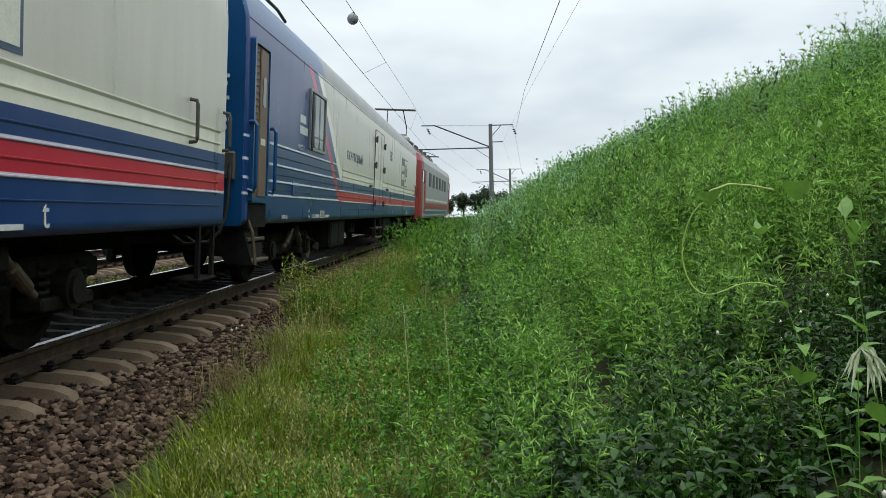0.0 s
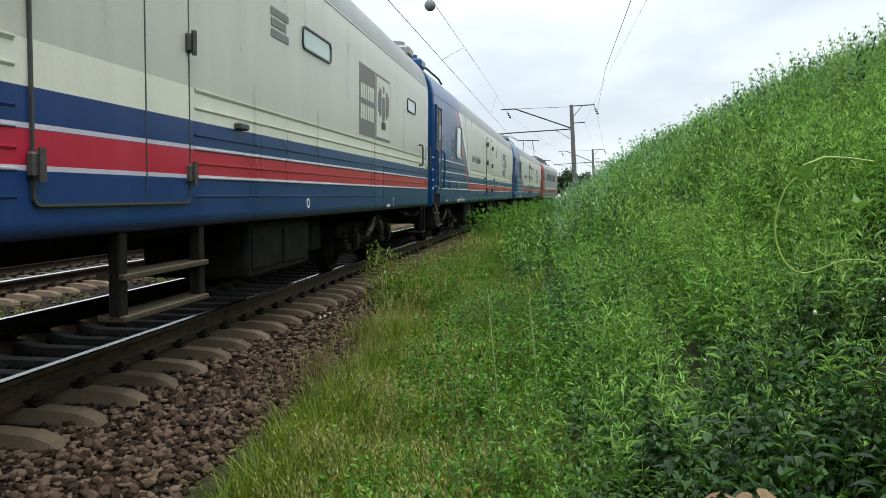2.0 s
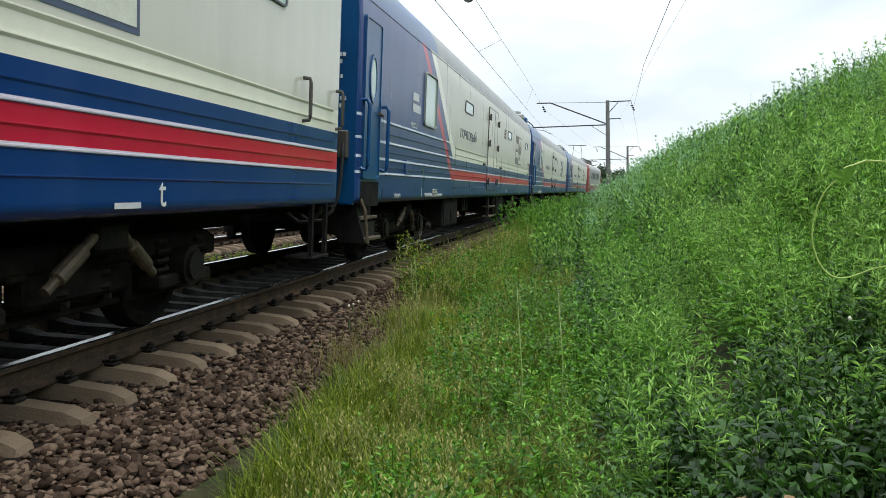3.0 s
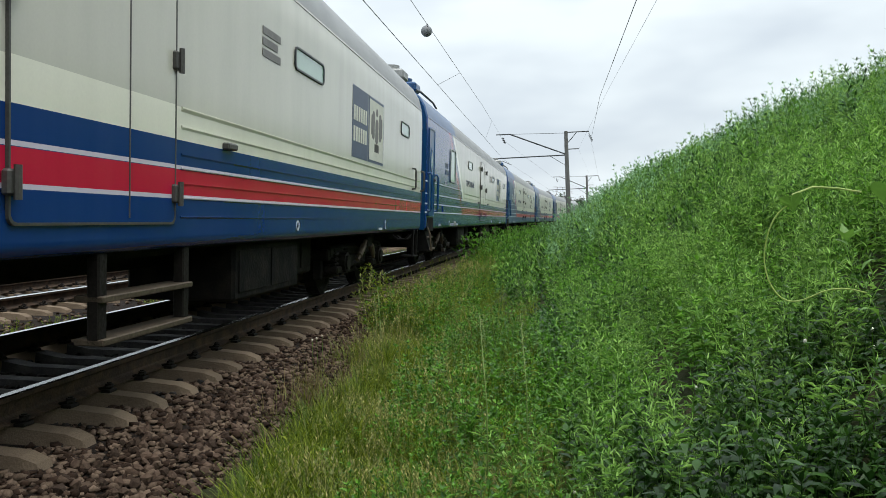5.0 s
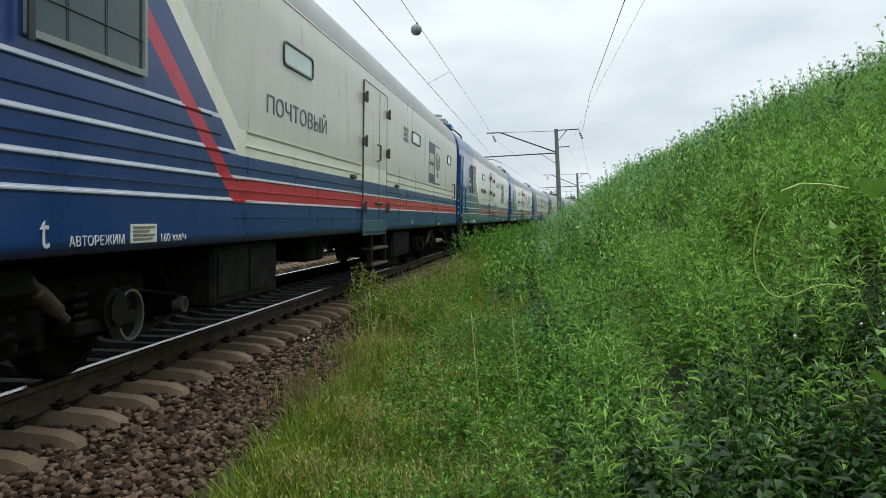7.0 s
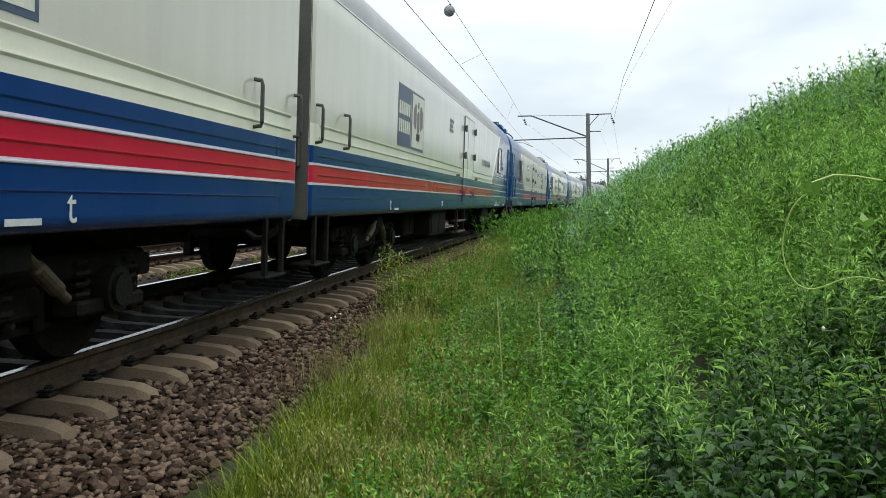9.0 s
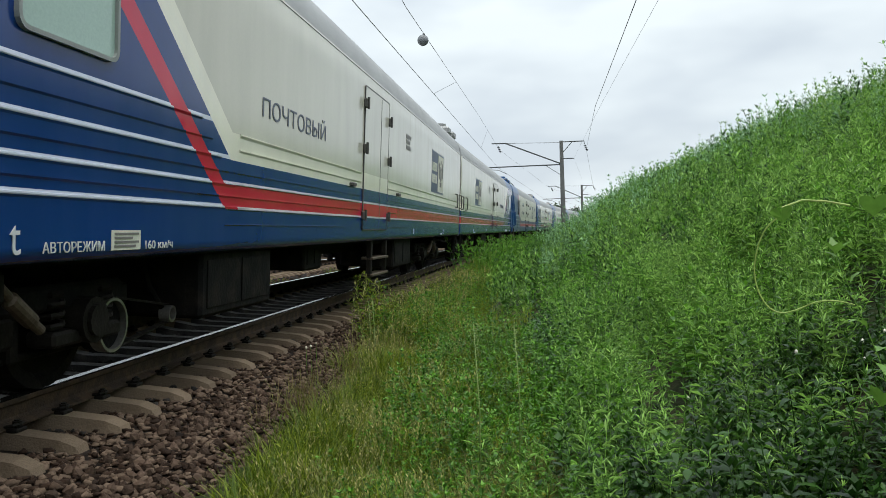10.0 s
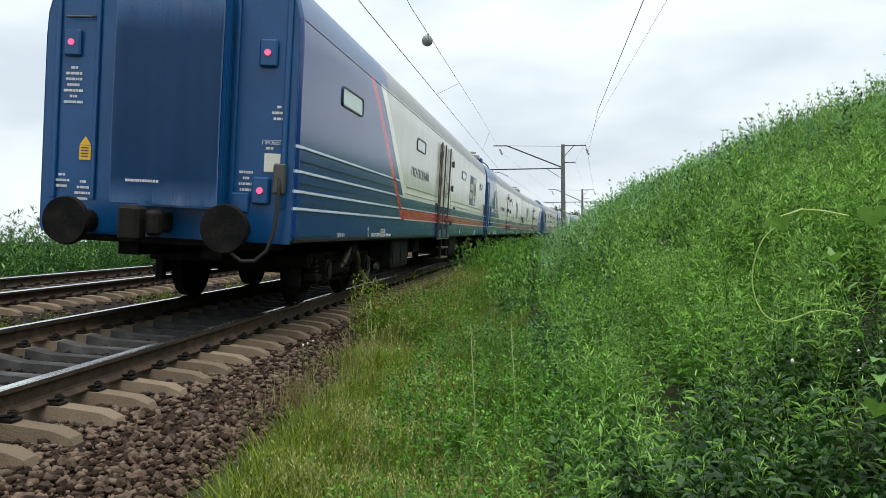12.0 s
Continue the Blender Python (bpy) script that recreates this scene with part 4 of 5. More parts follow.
        fold = [0.010 * math.sin(x * 11) + 0.003 * math.sin(x * 29 + 1.3) for x in xs]
        cover = loft([[(x, yy - 0.25 - f * (1.15 - 0.55 * h) - 0.02 * math.sin(h * 3.1), 1.24 + 2.3 * h) for x, f in zip(xs, fold)] for h in (0.0, 0.12, 0.3, 0.55, 0.8, 1.0)], closed=False, caps=False)
        bmesh.ops.solidify(cover, geom=cover.faces[:], thickness=0.012)
        part("gangway_cloth", cover, M_BLUE, car, "slack blue cloth cover in soft folds", True)
        for x, w in ((-1.32, 0.03), (1.36, 0.03), (0.78, 0.025), (-0.84, 0.025)):
            part("end_rib", box(x - w, x + w, yy - 0.03, yy, 1.26, 3.55, 0.01), M_BLUE, car)
        part("end_rail", tube([(-1.2, yy, 3.3), (-1.2, yy - 0.06, 3.28), (-0.9, yy - 0.06, 3.28), (-0.9, yy, 3.3)], 0.014, 6), M_HINGE, car)
    return car


CARS = [mail_car(1, LIV_FRESH, tailcar=True, patched=True),
        mail_car(2, LIV_FRESH, window="plain", small=False, w2=False),
        mail_car(3, LIV_FLIP, flip=True, window="plain", small=False, w2=False),
        mail_car(4, LIV_DULL, window="barred", patched=True),
        mail_car(5, LIV_FRESH, window="barred", small=True),
        mail_car(6, LIV_FRESH, window="plain"),
        mail_car(7, LIV_DULL, window="plain", faded=True),
        mail_car(8, LIV_DULL, window="plain", door="open", small=False, w2=False),
        mail_car(9, LIV_DULL, window="barred", door="open", faded=True, small=False, w2=False)]
STATE = ("blue and grey mail car at the train's tail, red lamps lit", "blue and grey mail car with a closed oval-window door", "grey and blue mail car coupled the other way round", "dusty blue and grey mail car with a barred window", "glossy blue and grey mail car with a barred window", "blue and grey mail car with small side windows", "dusty mail car with a faded emblem", "mail car with its side door standing open", "dusty mail car behind the locomotive, side door open")
for c, text in zip(CARS, STATE):
    tagged(c, text, "railway car", "mail cars of the train")


def locomotive():
    lo = new("locomotive")
    prof = [(1.5, 0.75), (1.55, 0.85), (1.55, 3.3), (1.45, 3.6), (1.1, 3.85), (0.4, 3.95)]
    prof = prof + [(-x, z) for x, z in reversed(prof)]
    secs = [(-10.6, 0.90), (-10.2, 0.97), (-9.9, 1.0), (-9.0, 1.0), (9.0, 1.0), (9.9, 1.0), (10.5, 0.94), (10.7, 0.86)]
    part("cab", loft([[(x * k, y, z) for x, z in prof] for y, k in secs[:4]]), M_LRED, lo, "red cab end")
    part("body", loft([[(x * k, y, z) for x, z in prof] for y, k in secs[3:5]]), M_LGREY, lo, "grey body with stripes")
    part("cab", loft([[(x * k, y, z) for x, z in prof] for y, k in secs[4:]]), M_LRED, lo)
    for z0, z1, m in ((1.2, 1.5, M_LRED), (1.6, 1.7, M_PALE), (0.95, 1.1, M_BLUE)):
        part("stripe", box(1.55, 1.556, -8, 8, z0, z1), m, lo)
    for i in range(6):
        y = -6 + i * 2.2
        part("louvre_window", box(1.55, 1.57, y, y + 1.2, 2.3, 2.95, 0.02), M_FRAME, lo)
    for y in (-9.6, 8.5):
        part("cab_window", box(1.545, 1.56, y, y + 1.0, 2.35, 2.95, 0.03), M_GLASS, lo)
        part("cab_door", box(1.55, 1.562, y + 1.25, y + 1.8, 1.0, 2.95, 0.02), M_LRED, lo)
    for y in (-5, -2.6, 0, 2.4, 5):
        e = box(-0.7, 0.7, y - 0.7, y + 0.7, 3.9, 4.25, 0.06)
        for d in (-0.5, 0.0, 0.5):
            rod((0.5, y + d, 4.2), (0.5, y + d, 4.5), 0.06, 8, e)
        part("roof_equipment", e, M_HINGE, lo)
    for y, up in ((-7.6, True), (7.6, False)):
        b = bmesh.new()
        top = 5.75 if up else 4.6
        for sx in (-0.6, 0.6):
            rod((sx, y - 0.7, 4.1), (sx * 0.8, y + 0.6, (top + 4.1) / 2), 0.03, 6, b)
            rod((sx * 0.8, y + 0.6, (top + 4.1) / 2), (sx * 0.6, y - 0.1, top), 0.025, 6, b)
        for d in (-0.15, 0.15):
            rod((-0.95, y - 0.1 + d, top), (0.95, y - 0.1 + d, top), 0.03, 6, b)
        box(-0.8, 0.8, y - 0.8, y + 0.8, 4.02, 4.1, 0.02, b)
        part("pantograph", b, M_HINGE, lo)
    for y in (-7.4, 0.0, 7.4):
        bogie(lo, y, 1)
    for sg in (-1, 1):
        for sx in (-0.98, 0.98):
            part("buffer", rod((sx, sg * 10.5, 1.06), (sx, sg * 11.1, 1.06), 0.2, 16, None, 0.25), M_BLACK, lo)
        part("coupler", box(-0.15, 0.15, sg * 10.5, sg * 11.2, 0.9, 1.2, 0.03), M_GREASE, lo)
    part("underfloor", box(-1.3, 1.3, -10.2, 10.2, 0.45, 0.8, 0.05), M_BLACK, lo)
    return tagged(lo, "red and grey electric locomotive with its pantograph raised", "locomotive")


LOCO = locomotive()


# ---------- catenary ----------
def mast(x, y, z0, top, left, right, label):
    m = new("catenary_mast")
    m.location = (x, y, z0)
    h = top - z0
    part("post", rod((0, 0, 0), (0, 0, h), 0.23, 14, None, 0.15), M_MAST, m, "tapered grey concrete post")
    a = bmesh.new()
    rod((-left, 0, h), (-left + 1.15, 0, h - 0.02), 0.05, 6, a)
    rod((-left + 1.15, 0, h - 0.02), (-0.1, 0, h - 1.9), 0.055, 6, a)
    part("bracket", a, M_WIRE, m)
    part("tie_rod", rod((-left + 1.15, 0, h - 0.02), (0, 0, h - 0.15), 0.018, 5), M_WIRE, m)
    part("cross_arm", rod((-left - 0.8, 0, h - 2.0), (-0.1, 0, h - 1.98), 0.05, 6), M_WIRE, m)
    part("brace", rod((-1.4, 0, h - 1.98), (-0.1, 0, h - 2.85), 0.022, 5), M_WIRE, m)
    part("steady_arm", tube([(-left - 0.1, 0, h - 2.0), (-left - 0.1, 0, h - 2.2), (-left + 0.5, 0, h - 2.25), (-left + 1.2, 0, h - 2.6)], 0.025, 5), M_WIRE, m)
    part("feeder_arm", tube([(0, 0, h - 0.1), (right, 0, h - 0.1), (right, 0, h - 0.35)], 0.045, 6), M_WIRE, m)
    part("arm_strut", rod((0.1, 0, h - 1.0), (0.9, 0, h - 0.12), 0.03, 6), M_WIRE, m)
    part("lower_arm", rod((0, 0, h - 1.5), (right * 0.55, 0, h - 1.5), 0.04, 6), M_WIRE, m)
    for px, pz in ((right + 0.06, h - 0.35), (-left + 0.55, h - 0.2)):
        b = bmesh.new()
        for i in range(3):
            rod((px + i * 0.07, 0, pz - 0.12 - i * 0.17), (px + i * 0.07, 0, pz - 0.2 - i * 0.17), 0.13, 10, b, 0.06)
        rod((px - 0.02, 0, pz), (px + 0.2, 0, pz - 0.6), 0.02, 5, b)
        part("insulator", b, M_WIRE, m)
    return tagged(m, label, "catenary mast", "catenary masts")


mast(6.4, 70, -0.3, 9.0, 5.8, 1.9, "grey concrete catenary mast with bracket arms above the bank")
mast(11.3, 130, 0.2, 8.95, 5.2, 1.8, "distant concrete catenary mast with bracket arms")
mast(20.5, 195, 1.0, 10.0, 5.0, 1.8, "far concrete catenary mast seen over the weeds")
mast(2.2, -60, -1.0, 8.4, 4.0, 1.8, "grey concrete catenary mast beside the track")


def far_mast(x, y, z0, top):
    m = new("catenary_mast")
    m.location = (x, y, z0)
    h = top - z0
    part("post", rod((0, 0, 0), (0, 0, h), 0.2, 12, None, 0.14), M_MAST, m)
    part("cross_arm", tube([(0, 0, h - 1.6), (2.6, 0, h - 0.5), (3.6, 0, h - 0.55), (3.7, 0, h - 0.9)], 0.05, 6), M_WIRE, m)
    return tagged(m, "concrete catenary mast of the second track", "catenary mast", "catenary masts")


far_mast(-5.6, 118, 0.5, 9.2)
far_mast(-3.4, 168, 1.0, 9.6)


def wire(name, pts, r, label):
    full = []
    for (a, b) in zip(pts, pts[1:]):
        full += [tuple(a[i] + (b[i] - a[i]) * k / 10 for i in range(3)) for k in range(10)]
    full.append(pts[-1])
    tagged(finish(name, tube(full, r, 6), M_WIRE), label, "overhead wire")


wire("contact_wire", [(-0.6, -60, 5.2), (0.95, 0, 5.0), (1.10, 15.2, 5.18), (1.10, 70, 6.95), (5.2, 130, 7.2), (14.0, 195, 8.3)], 0.008, "thin dark contact wire over the track")
wire("messenger_wire", [(-0.6, -60, 7.6), (2.15, -2, 4.9), (1.94, 15.2, 5.16), (1.62, 40, 6.8), (1.2, 70, 8.5), (6.2, 130, 8.8), (15.0, 195, 9.4)], 0.006, "thin sagging messenger wire over the track")
wire("feeder_wire", [(6.0, -60, 6.8), (5.75, 0, 4.6), (5.90, 14.2, 4.85), (6.7, 35, 6.3), (8.45, 70, 8.2), (13.1, 130, 8.5), (22, 195, 9.4)], 0.008, "thin dark feeder wire beside the track")
wire("feeder_wire", [(6.6, -60, 6.2), (6.1, 0, 4.5), (6.25, 14.2, 4.8), (6.6, 30, 5.7), (7.4, 70, 7.5), (12.2, 130, 7.6), (21, 195, 8.6)], 0.0035, "thin faint lower feeder wire")
for y, z0, z1, x0, x1 in ((26, 5.54, 5.86, 1.10, 1.80), (48, 6.24, 7.25, 1.10, 1.5)):
    tagged(finish("dropper", rod((x0, y, z0), (x1, y, z1), 0.005, 5), M_WIRE), "thin dropper between overhead wires", "dropper")
bl = bmesh.new()
bmesh.ops.create_uvsphere(bl, u_segments=16, v_segments=10, radius=0.12, matrix=Matrix.Translation((1.86, 18.0, 5.24)))
rod((1.86, 18.0, 5.36), (1.90, 18.0, 5.38), 0.02, 6, bl)
tagged(finish("wire_ball", bl, M_BALL, smooth=True), "dark round ball hanging on the messenger wire", "wire ball")


# ---------- ballast stones ----------
rng = np.random.default_rng(4)
ico_v = []
phi = (1 + 5 ** 0.5) / 2
for a in (-1, 1):
    for b in (-phi, phi):
        ico_v += [(0, a, b), (a, b, 0), (b, 0, a)]
ico_v = np.array(ico_v) / 1.9
bmi = bmesh.new()
for v in ico_v:
    bmi.verts.new(v)
hull = bmesh.ops.convex_hull(bmi, input=bmi.verts)
bmi.verts.index_update()
ICO_V = np.array([v.co[:] for v in bmi.verts])
ICO_F = np.array([[v.index for v in f.verts] for f in bmi.faces])
bmi.free()


def stones(name, line, n, lat0, lat1, s0, s1, size, dens_near, parent, material, label):
    lat = rng.uniform(lat0, lat1, n)
    s = s0 + (s1 - s0) * rng.random(n) ** dens_near
    keep = ~((np.abs(lat) < 1.40) & (np.abs(((s - 1.34) / SLEEP + 0.5) % 1 - 0.5) * SLEEP < 0.115))
    keep &= (np.abs(np.abs(lat) - 0.797) > 0.10)
    lat, s = lat[keep], s[keep]
    n = len(lat)
    hb = np.interp(lat, (-2.9, -1.75, -1.2, 1.15, 1.4, 2.05, 2.75, 3.0), (-1.0, -0.33, -0.28, -0.28, -0.28, -0.39, -0.84, -0.95))
    P = np.array([line(float(a)) @ Vector((float(b), 0, float(c))) for a, b, c in zip(s, lat, hb)])
    P[:, 2] += rng.uniform(-0.015, 0.014, n)
    sc = size * rng.uniform(0.55, 1.25, (n, 1, 1)) * rng.uniform(0.6, 1.2, (n, 1, 3))
    sc[:, :, 2] *= 0.62
    V = ICO_V[None] * (1 + rng.uniform(-0.6, 0.45, (n, 12, 3))) * sc
    a = rng.uniform(0, math.tau, n); c, d = np.cos(a)[:, None], np.sin(a)[:, None]
    V = np.stack([V[:, :, 0] * c - V[:, :, 1] * d, V[:, :, 0] * d + V[:, :, 1] * c, V[:, :, 2]], 2) + P[:, None]
    F = ICO_F[None] + (np.arange(n) * 12)[:, None, None]
    ob = soup(name, V.reshape(-1, 3), F.reshape(-1, 3), material, parent)
    tagged(ob, label, kind="stuff")


stones("ballast_stones", line_main, 23000, 1.0, 3.0, 3.0, 19, 0.034, 1.5, main_track, M_STONE, "reddish-brown crushed stone ballast")
stones("ballast_stones", line_main, 6500, -1.3, 1.25, 4.0, 26, 0.036, 1.4, main_track, M_OILSHADE, "oily ballast between the rails, darkened further for shade under the train")
stones("ballast_stones", line_main, 2000, -2.8, -1.25, 6.0, 30, 0.04, 1.3, main_track, M_STONE, "reddish-brown crushed stone ballast")
stones("ballast_stones", line_second, 4500, -1.2, 3.0, 8.0, 34, 0.05, 1.2, second_track, M_STONE, "crushed stone ballast with sparse weeds")

stone_me = []
for i in range(6):
    b = bmesh.new()
    vs = [b.verts.new(v * (1 + rng.uniform(-0.28, 0.28, 3)) * np.array((0.036, 0.029, 0.024))) for v in ICO_V]
    for f in ICO_F:
        b.faces.new([vs[k] for k in f])
    me = bpy.data.meshes.new("stone")
    b.to_mesh(me); b.free()
    me.materials.append(M_STONEP)
    stone_me.append(me)
for i in range(280):
    o = new("stone", stone_me[i % 6])
    la = random.uniform(1.5, 2.4)
    h = float(np.interp(la, (1.15, 1.4, 2.05, 2.75), (-0.28, -0.28, -0.39, -0.84))) + 0.016
    o.matrix_world = on_line(random.uniform(3.6, 7.5), la, h) @ pose(0, 0, 0, random.uniform(0, 360), random.uniform(0, 360), random.uniform(0, 360)) @ Matrix.Scale(random.uniform(0.8, 1.3), 4)
    o.parent = main_track


# ---------- plants ----------
def leaf(base, yaw, pitch, length, width, droop):
    """Four points and two triangles of one folded leaf."""
    d = np.array((math.cos(yaw) * math.cos(pitch), math.sin(yaw) * math.cos(pitch), math.sin(pitch)))
    s = np.array((-math.sin(yaw), math.cos(yaw), 0))
    up = np.cross(d, s)
    b = np.array(base)
    mid = b + d * length * 0.42
    tip = b + d * length - np.array((0, 0, droop * length))
    return [b, mid + s * width / 2 + up * width * 0.2, tip, mid - s * width / 2 + up * width * 0.2]


LEAF_F = [(0, 1, 2), (0, 2, 3)]


def ribbon(V, F, pts, width):
    """A thin stem as a strip of triangles."""
    i = len(V)
    for k, p in enumerate(pts):
        w = width * (1 - 0.75 * k / (len(pts) - 1)) / 2
        V += [p + np.array((w, w * 0.6, 0)), p - np.array((w, w * 0.6, 0))]
    for k in range(len(pts) - 1):
        j = i + 2 * k
        F += [(j, j + 1, j + 2), (j + 1, j + 3, j + 2)]


def blade(V, F, base, yaw, pitch, length, width, droop, fine):
    """A leaf of two triangles, or of six with a folded, arching midrib."""
    if not fine:
        i = len(V)
        V += leaf(base, yaw, pitch, length, width, droop)
        F += [tuple(i + q for q in t) for t in LEAF_F]
        return
    d = np.array((math.cos(yaw) * math.cos(pitch), math.sin(yaw) * math.cos(pitch), math.sin(pitch)))
    s = np.array((-math.sin(yaw), math.cos(yaw), 0))
    up = np.cross(d, s)
    i, b = len(V), np.array(base)
    m1 = b + d * length * 0.32 + (0, 0, droop * length * 0.06)
    m2 = b + d * length * 0.66 - (0, 0, droop * length * 0.28)
    V += [b, m1 + s * width / 2 + up * width * 0.16, m1, m1 - s * width / 2 + up * width * 0.16, m2 + s * width * 0.36 + up * width * 0.1, m2 - s * width * 0.36 + up * width * 0.1, b + d * length - (0, 0, droop * length)]
    F += [tuple(i + q for q in t) for t in ((0, 1, 2), (0, 2, 3), (1, 4, 2), (2, 4, 5), (2, 5, 3), (4, 6, 5))]


def shoots(rg, stems, h0, h1, n, length, width, spread, rise=0.3, taper=0.6, fine=False, sprig=0.0):
    """A clump of upright stems, leaves set round each one and shorter towards its tip; sprig sets leaves on short side shoots."""
    V, F = [], []
    for q in range(stems):
        h = rg.uniform(h0, h1)
        a, o = rg.uniform(0, math.tau), spread * math.sqrt(rg.random())
        foot = np.array((math.cos(a) * o, math.sin(a) * o, 0))
        out = np.array((math.cos(a), math.sin(a), 0)) * rg.uniform(0.02, 0.22) + np.append(rg.normal(0, 0.07, 2), 0)

        def at(f):
            return foot + out * h * f * f + np.array((0, 0, h * f))
        ribbon(V, F, [at(f) for f in (0, 0.4, 0.75, 1.0)], 0.007)
        for k in range(n):
            f = 0.10 + 0.90 * (k + rg.random()) / n
            yaw = k * 2.4 + q + rg.normal(0, 0.3)
            size = (1 - taper * f) * rg.uniform(0.7, 1.2)
            base = at(f)
            if sprig:
                e = sprig * (1 - 0.8 * f) * rg.uniform(0.1, 1.0)
                base = base + np.array((math.cos(yaw) * e, math.sin(yaw) * e, e * rg.uniform(0.2, 0.9)))
            blade(V, F, base, yaw + rg.normal(0, 0.35), rg.normal(rise, 0.22) + 0.35 * f, length * size, width * size, rg.uniform(0.08, 0.38), fine)
        for k in range(4):
            blade(V, F, at(1.0), k * 1.57 + q, rg.uniform(0.5, 1.2), length * 0.45, width * 0.5, 0.05, False)
    return np.array(V), np.array(F)


def ears(rg, n, h0, h1, spread):
    """Seeding grass: thin stalks with narrow pale ears."""
    V, F = [], []
    for q in range(n):
        h = rg.uniform(h0, h1)
        foot = np.append(rg.normal(0, spread, 2), 0)
        out = np.append(rg.normal(0, 0.16, 2), 0)

        def at(f):
            return foot + out * h * f * f + np.array((0, 0, h * f))
        ribbon(V, F, [at(0), at(0.5), at(1.0)], 0.0035)
        for k in range(9):
            blade(V, F, at(0.74 + 0.26 * k / 9), k * 2.4, 1.0, 0.026, 0.009, 0.0, False)
    return np.array(V), np.array(F)


def tuft(rg, n, h0, h1, spread, width):
    V, F = [], []
    for k in range(n):
        a, h = rg.uniform(0, math.tau), rg.uniform(h0, h1)
        b = np.array((rg.normal(0, spread), rg.normal(0, spread), 0))
        d = np.array((math.cos(a), math.sin(a), 0)); s = np.array((-math.sin(a), math.cos(a), 0)) * width / 2
        lean = rg.uniform(0.15, 0.85) * h
        i = len(V)
        V += [b - s, b + s, b + d * lean * 0.3 + (0, 0, h * 0.6) - s * 0.8, b + d * lean * 0.3 + (0, 0, h * 0.6) + s * 0.8, b + d * lean + (0, 0, h * 0.97)]
        F += [(i, i + 1, i + 3), (i, i + 3, i + 2), (i + 2, i + 3, i + 4)]
    return np.array(V), np.array(F)


def scatter(name, protos, pts, scale0, scale1, material, label, category, tilt=0.12):
    """Many plants as one object of real leaves."""
    Vs, Fs, base = [], [], 0
    pts = np.asarray(pts)
    pick = rng.integers(0, len(protos), len(pts))
    for k, (V, F) in enumerate(protos):
        P = pts[pick == k]
        n = len(P)
        if not n:
            continue
        a = rng.uniform(0, math.tau, n); c, d = np.cos(a)[:, None], np.sin(a)[:, None]
        swell = np.array([noise.noise((p[0] * 1.1, p[1] * 0.9, 8.0)) for p in P])
        s = (rng.uniform(scale0, scale1, n) * (1 + 0.55 * np.clip(swell, -0.6, 0.6)))[:, None]
        x, y, z = V[None, :, 0] * s, V[None, :, 1] * s, V[None, :, 2] * s
        X, Y2 = x * c - y * d, x * d + y * c
        tx, ty = rng.normal(0, tilt, n)[:, None], rng.normal(0, tilt, n)[:, None]
        W = np.stack([X + tx * z, Y2 + ty * z, z], 2) + P[:, None]
        Vs.append(W.reshape(-1, 3)); Fs.append((F[None] + (np.arange(n) * len(V))[:, None, None]).reshape(-1, 3) + base)
        base += n * len(V)
    return tagged(soup(name, np.concatenate(Vs), np.concatenate(Fs), material), label, category, kind="stuff")


EYE = (4.14, 0.62)


def spots(n, l0, l1, y0, y1, power=1.0, clump=0.0, seed=0.0, clear=1.0, gaps=0.0):
    l = rng.uniform(l0, l1, n)
    y = y0 + (y1 - y0) * rng.random(n) ** power
    out = []
    for a, b in zip(l, y):
        if math.hypot(a - EYE[0], b - EYE[1]) < clear:
            continue
        if clump and noise.noise((a * 0.55 + seed, b * 0.4, seed)) < clump - 0.5:
            continue
        if gaps and noise.noise((a * 1.7, b * 1.3, 5.0)) < gaps - 0.5:
            continue
        out.append((a + cx(b), b, bank(a, b) - 0.03))
    return out


rg = np.random.default_rng(7)
W_NETTLE = [shoots(rg, 3, 0.30, 0.56, 12, 0.10, 0.046, 0.13, 0.1, 0.55, True) for _ in range(6)]
W_NETTLEL = [shoots(rg, 3, 0.32, 0.62, 14, 0.115, 0.050, 0.14, 0.1, 0.5) for _ in range(6)]
W_LANCE = [shoots(rg, 4, 0.45, 0.85, 18, 0.135, 0.021, 0.15, 0.35, 0.5, False, 0.03) for _ in range(7)]
W_BROAD = [shoots(rg, 3, 0.26, 0.50, 11, 0.09, 0.038, 0.15, 0.0, 0.35, True) for _ in range(7)]
W_FEATHER = [shoots(rg, 3, 0.30, 0.55, 24, 0.11, 0.013, 0.12, 0.3, 0.4, False, 0.05) for _ in range(5)]
W_LOW = [shoots(rg, 4, 0.12, 0.30, 10, 0.055, 0.024, 0.11, 0.25, 0.4) for _ in range(6)]
W_MUG = [shoots(rg, 4, 0.60, 1.15, 19, 0.20, 0.030, 0.20, 0.5, 0.60, False, 0.05) for _ in range(7)]
W_SPIRE = [shoots(rg, 3, 0.80, 1.45, 24, 0.21, 0.030, 0.18, 0.75, 0.62, False, 0.06) for _ in range(6)]
W_FAR = [shoots(rg, 4, 0.55, 1.15, 10, 0.30, 0.070, 0.28, 0.6, 0.55) for _ in range(6)]
T_GRASS = [tuft(rg, 24, 0.10, 0.34, 0.07, 0.007) for _ in range(6)]
T_TALL = [tuft(rg, 14, 0.3, 0.62, 0.05, 0.006) for _ in range(5)]
T_EAR = [ears(rg, 6, 0.26, 0.46, 0.07) for _ in range(5)]

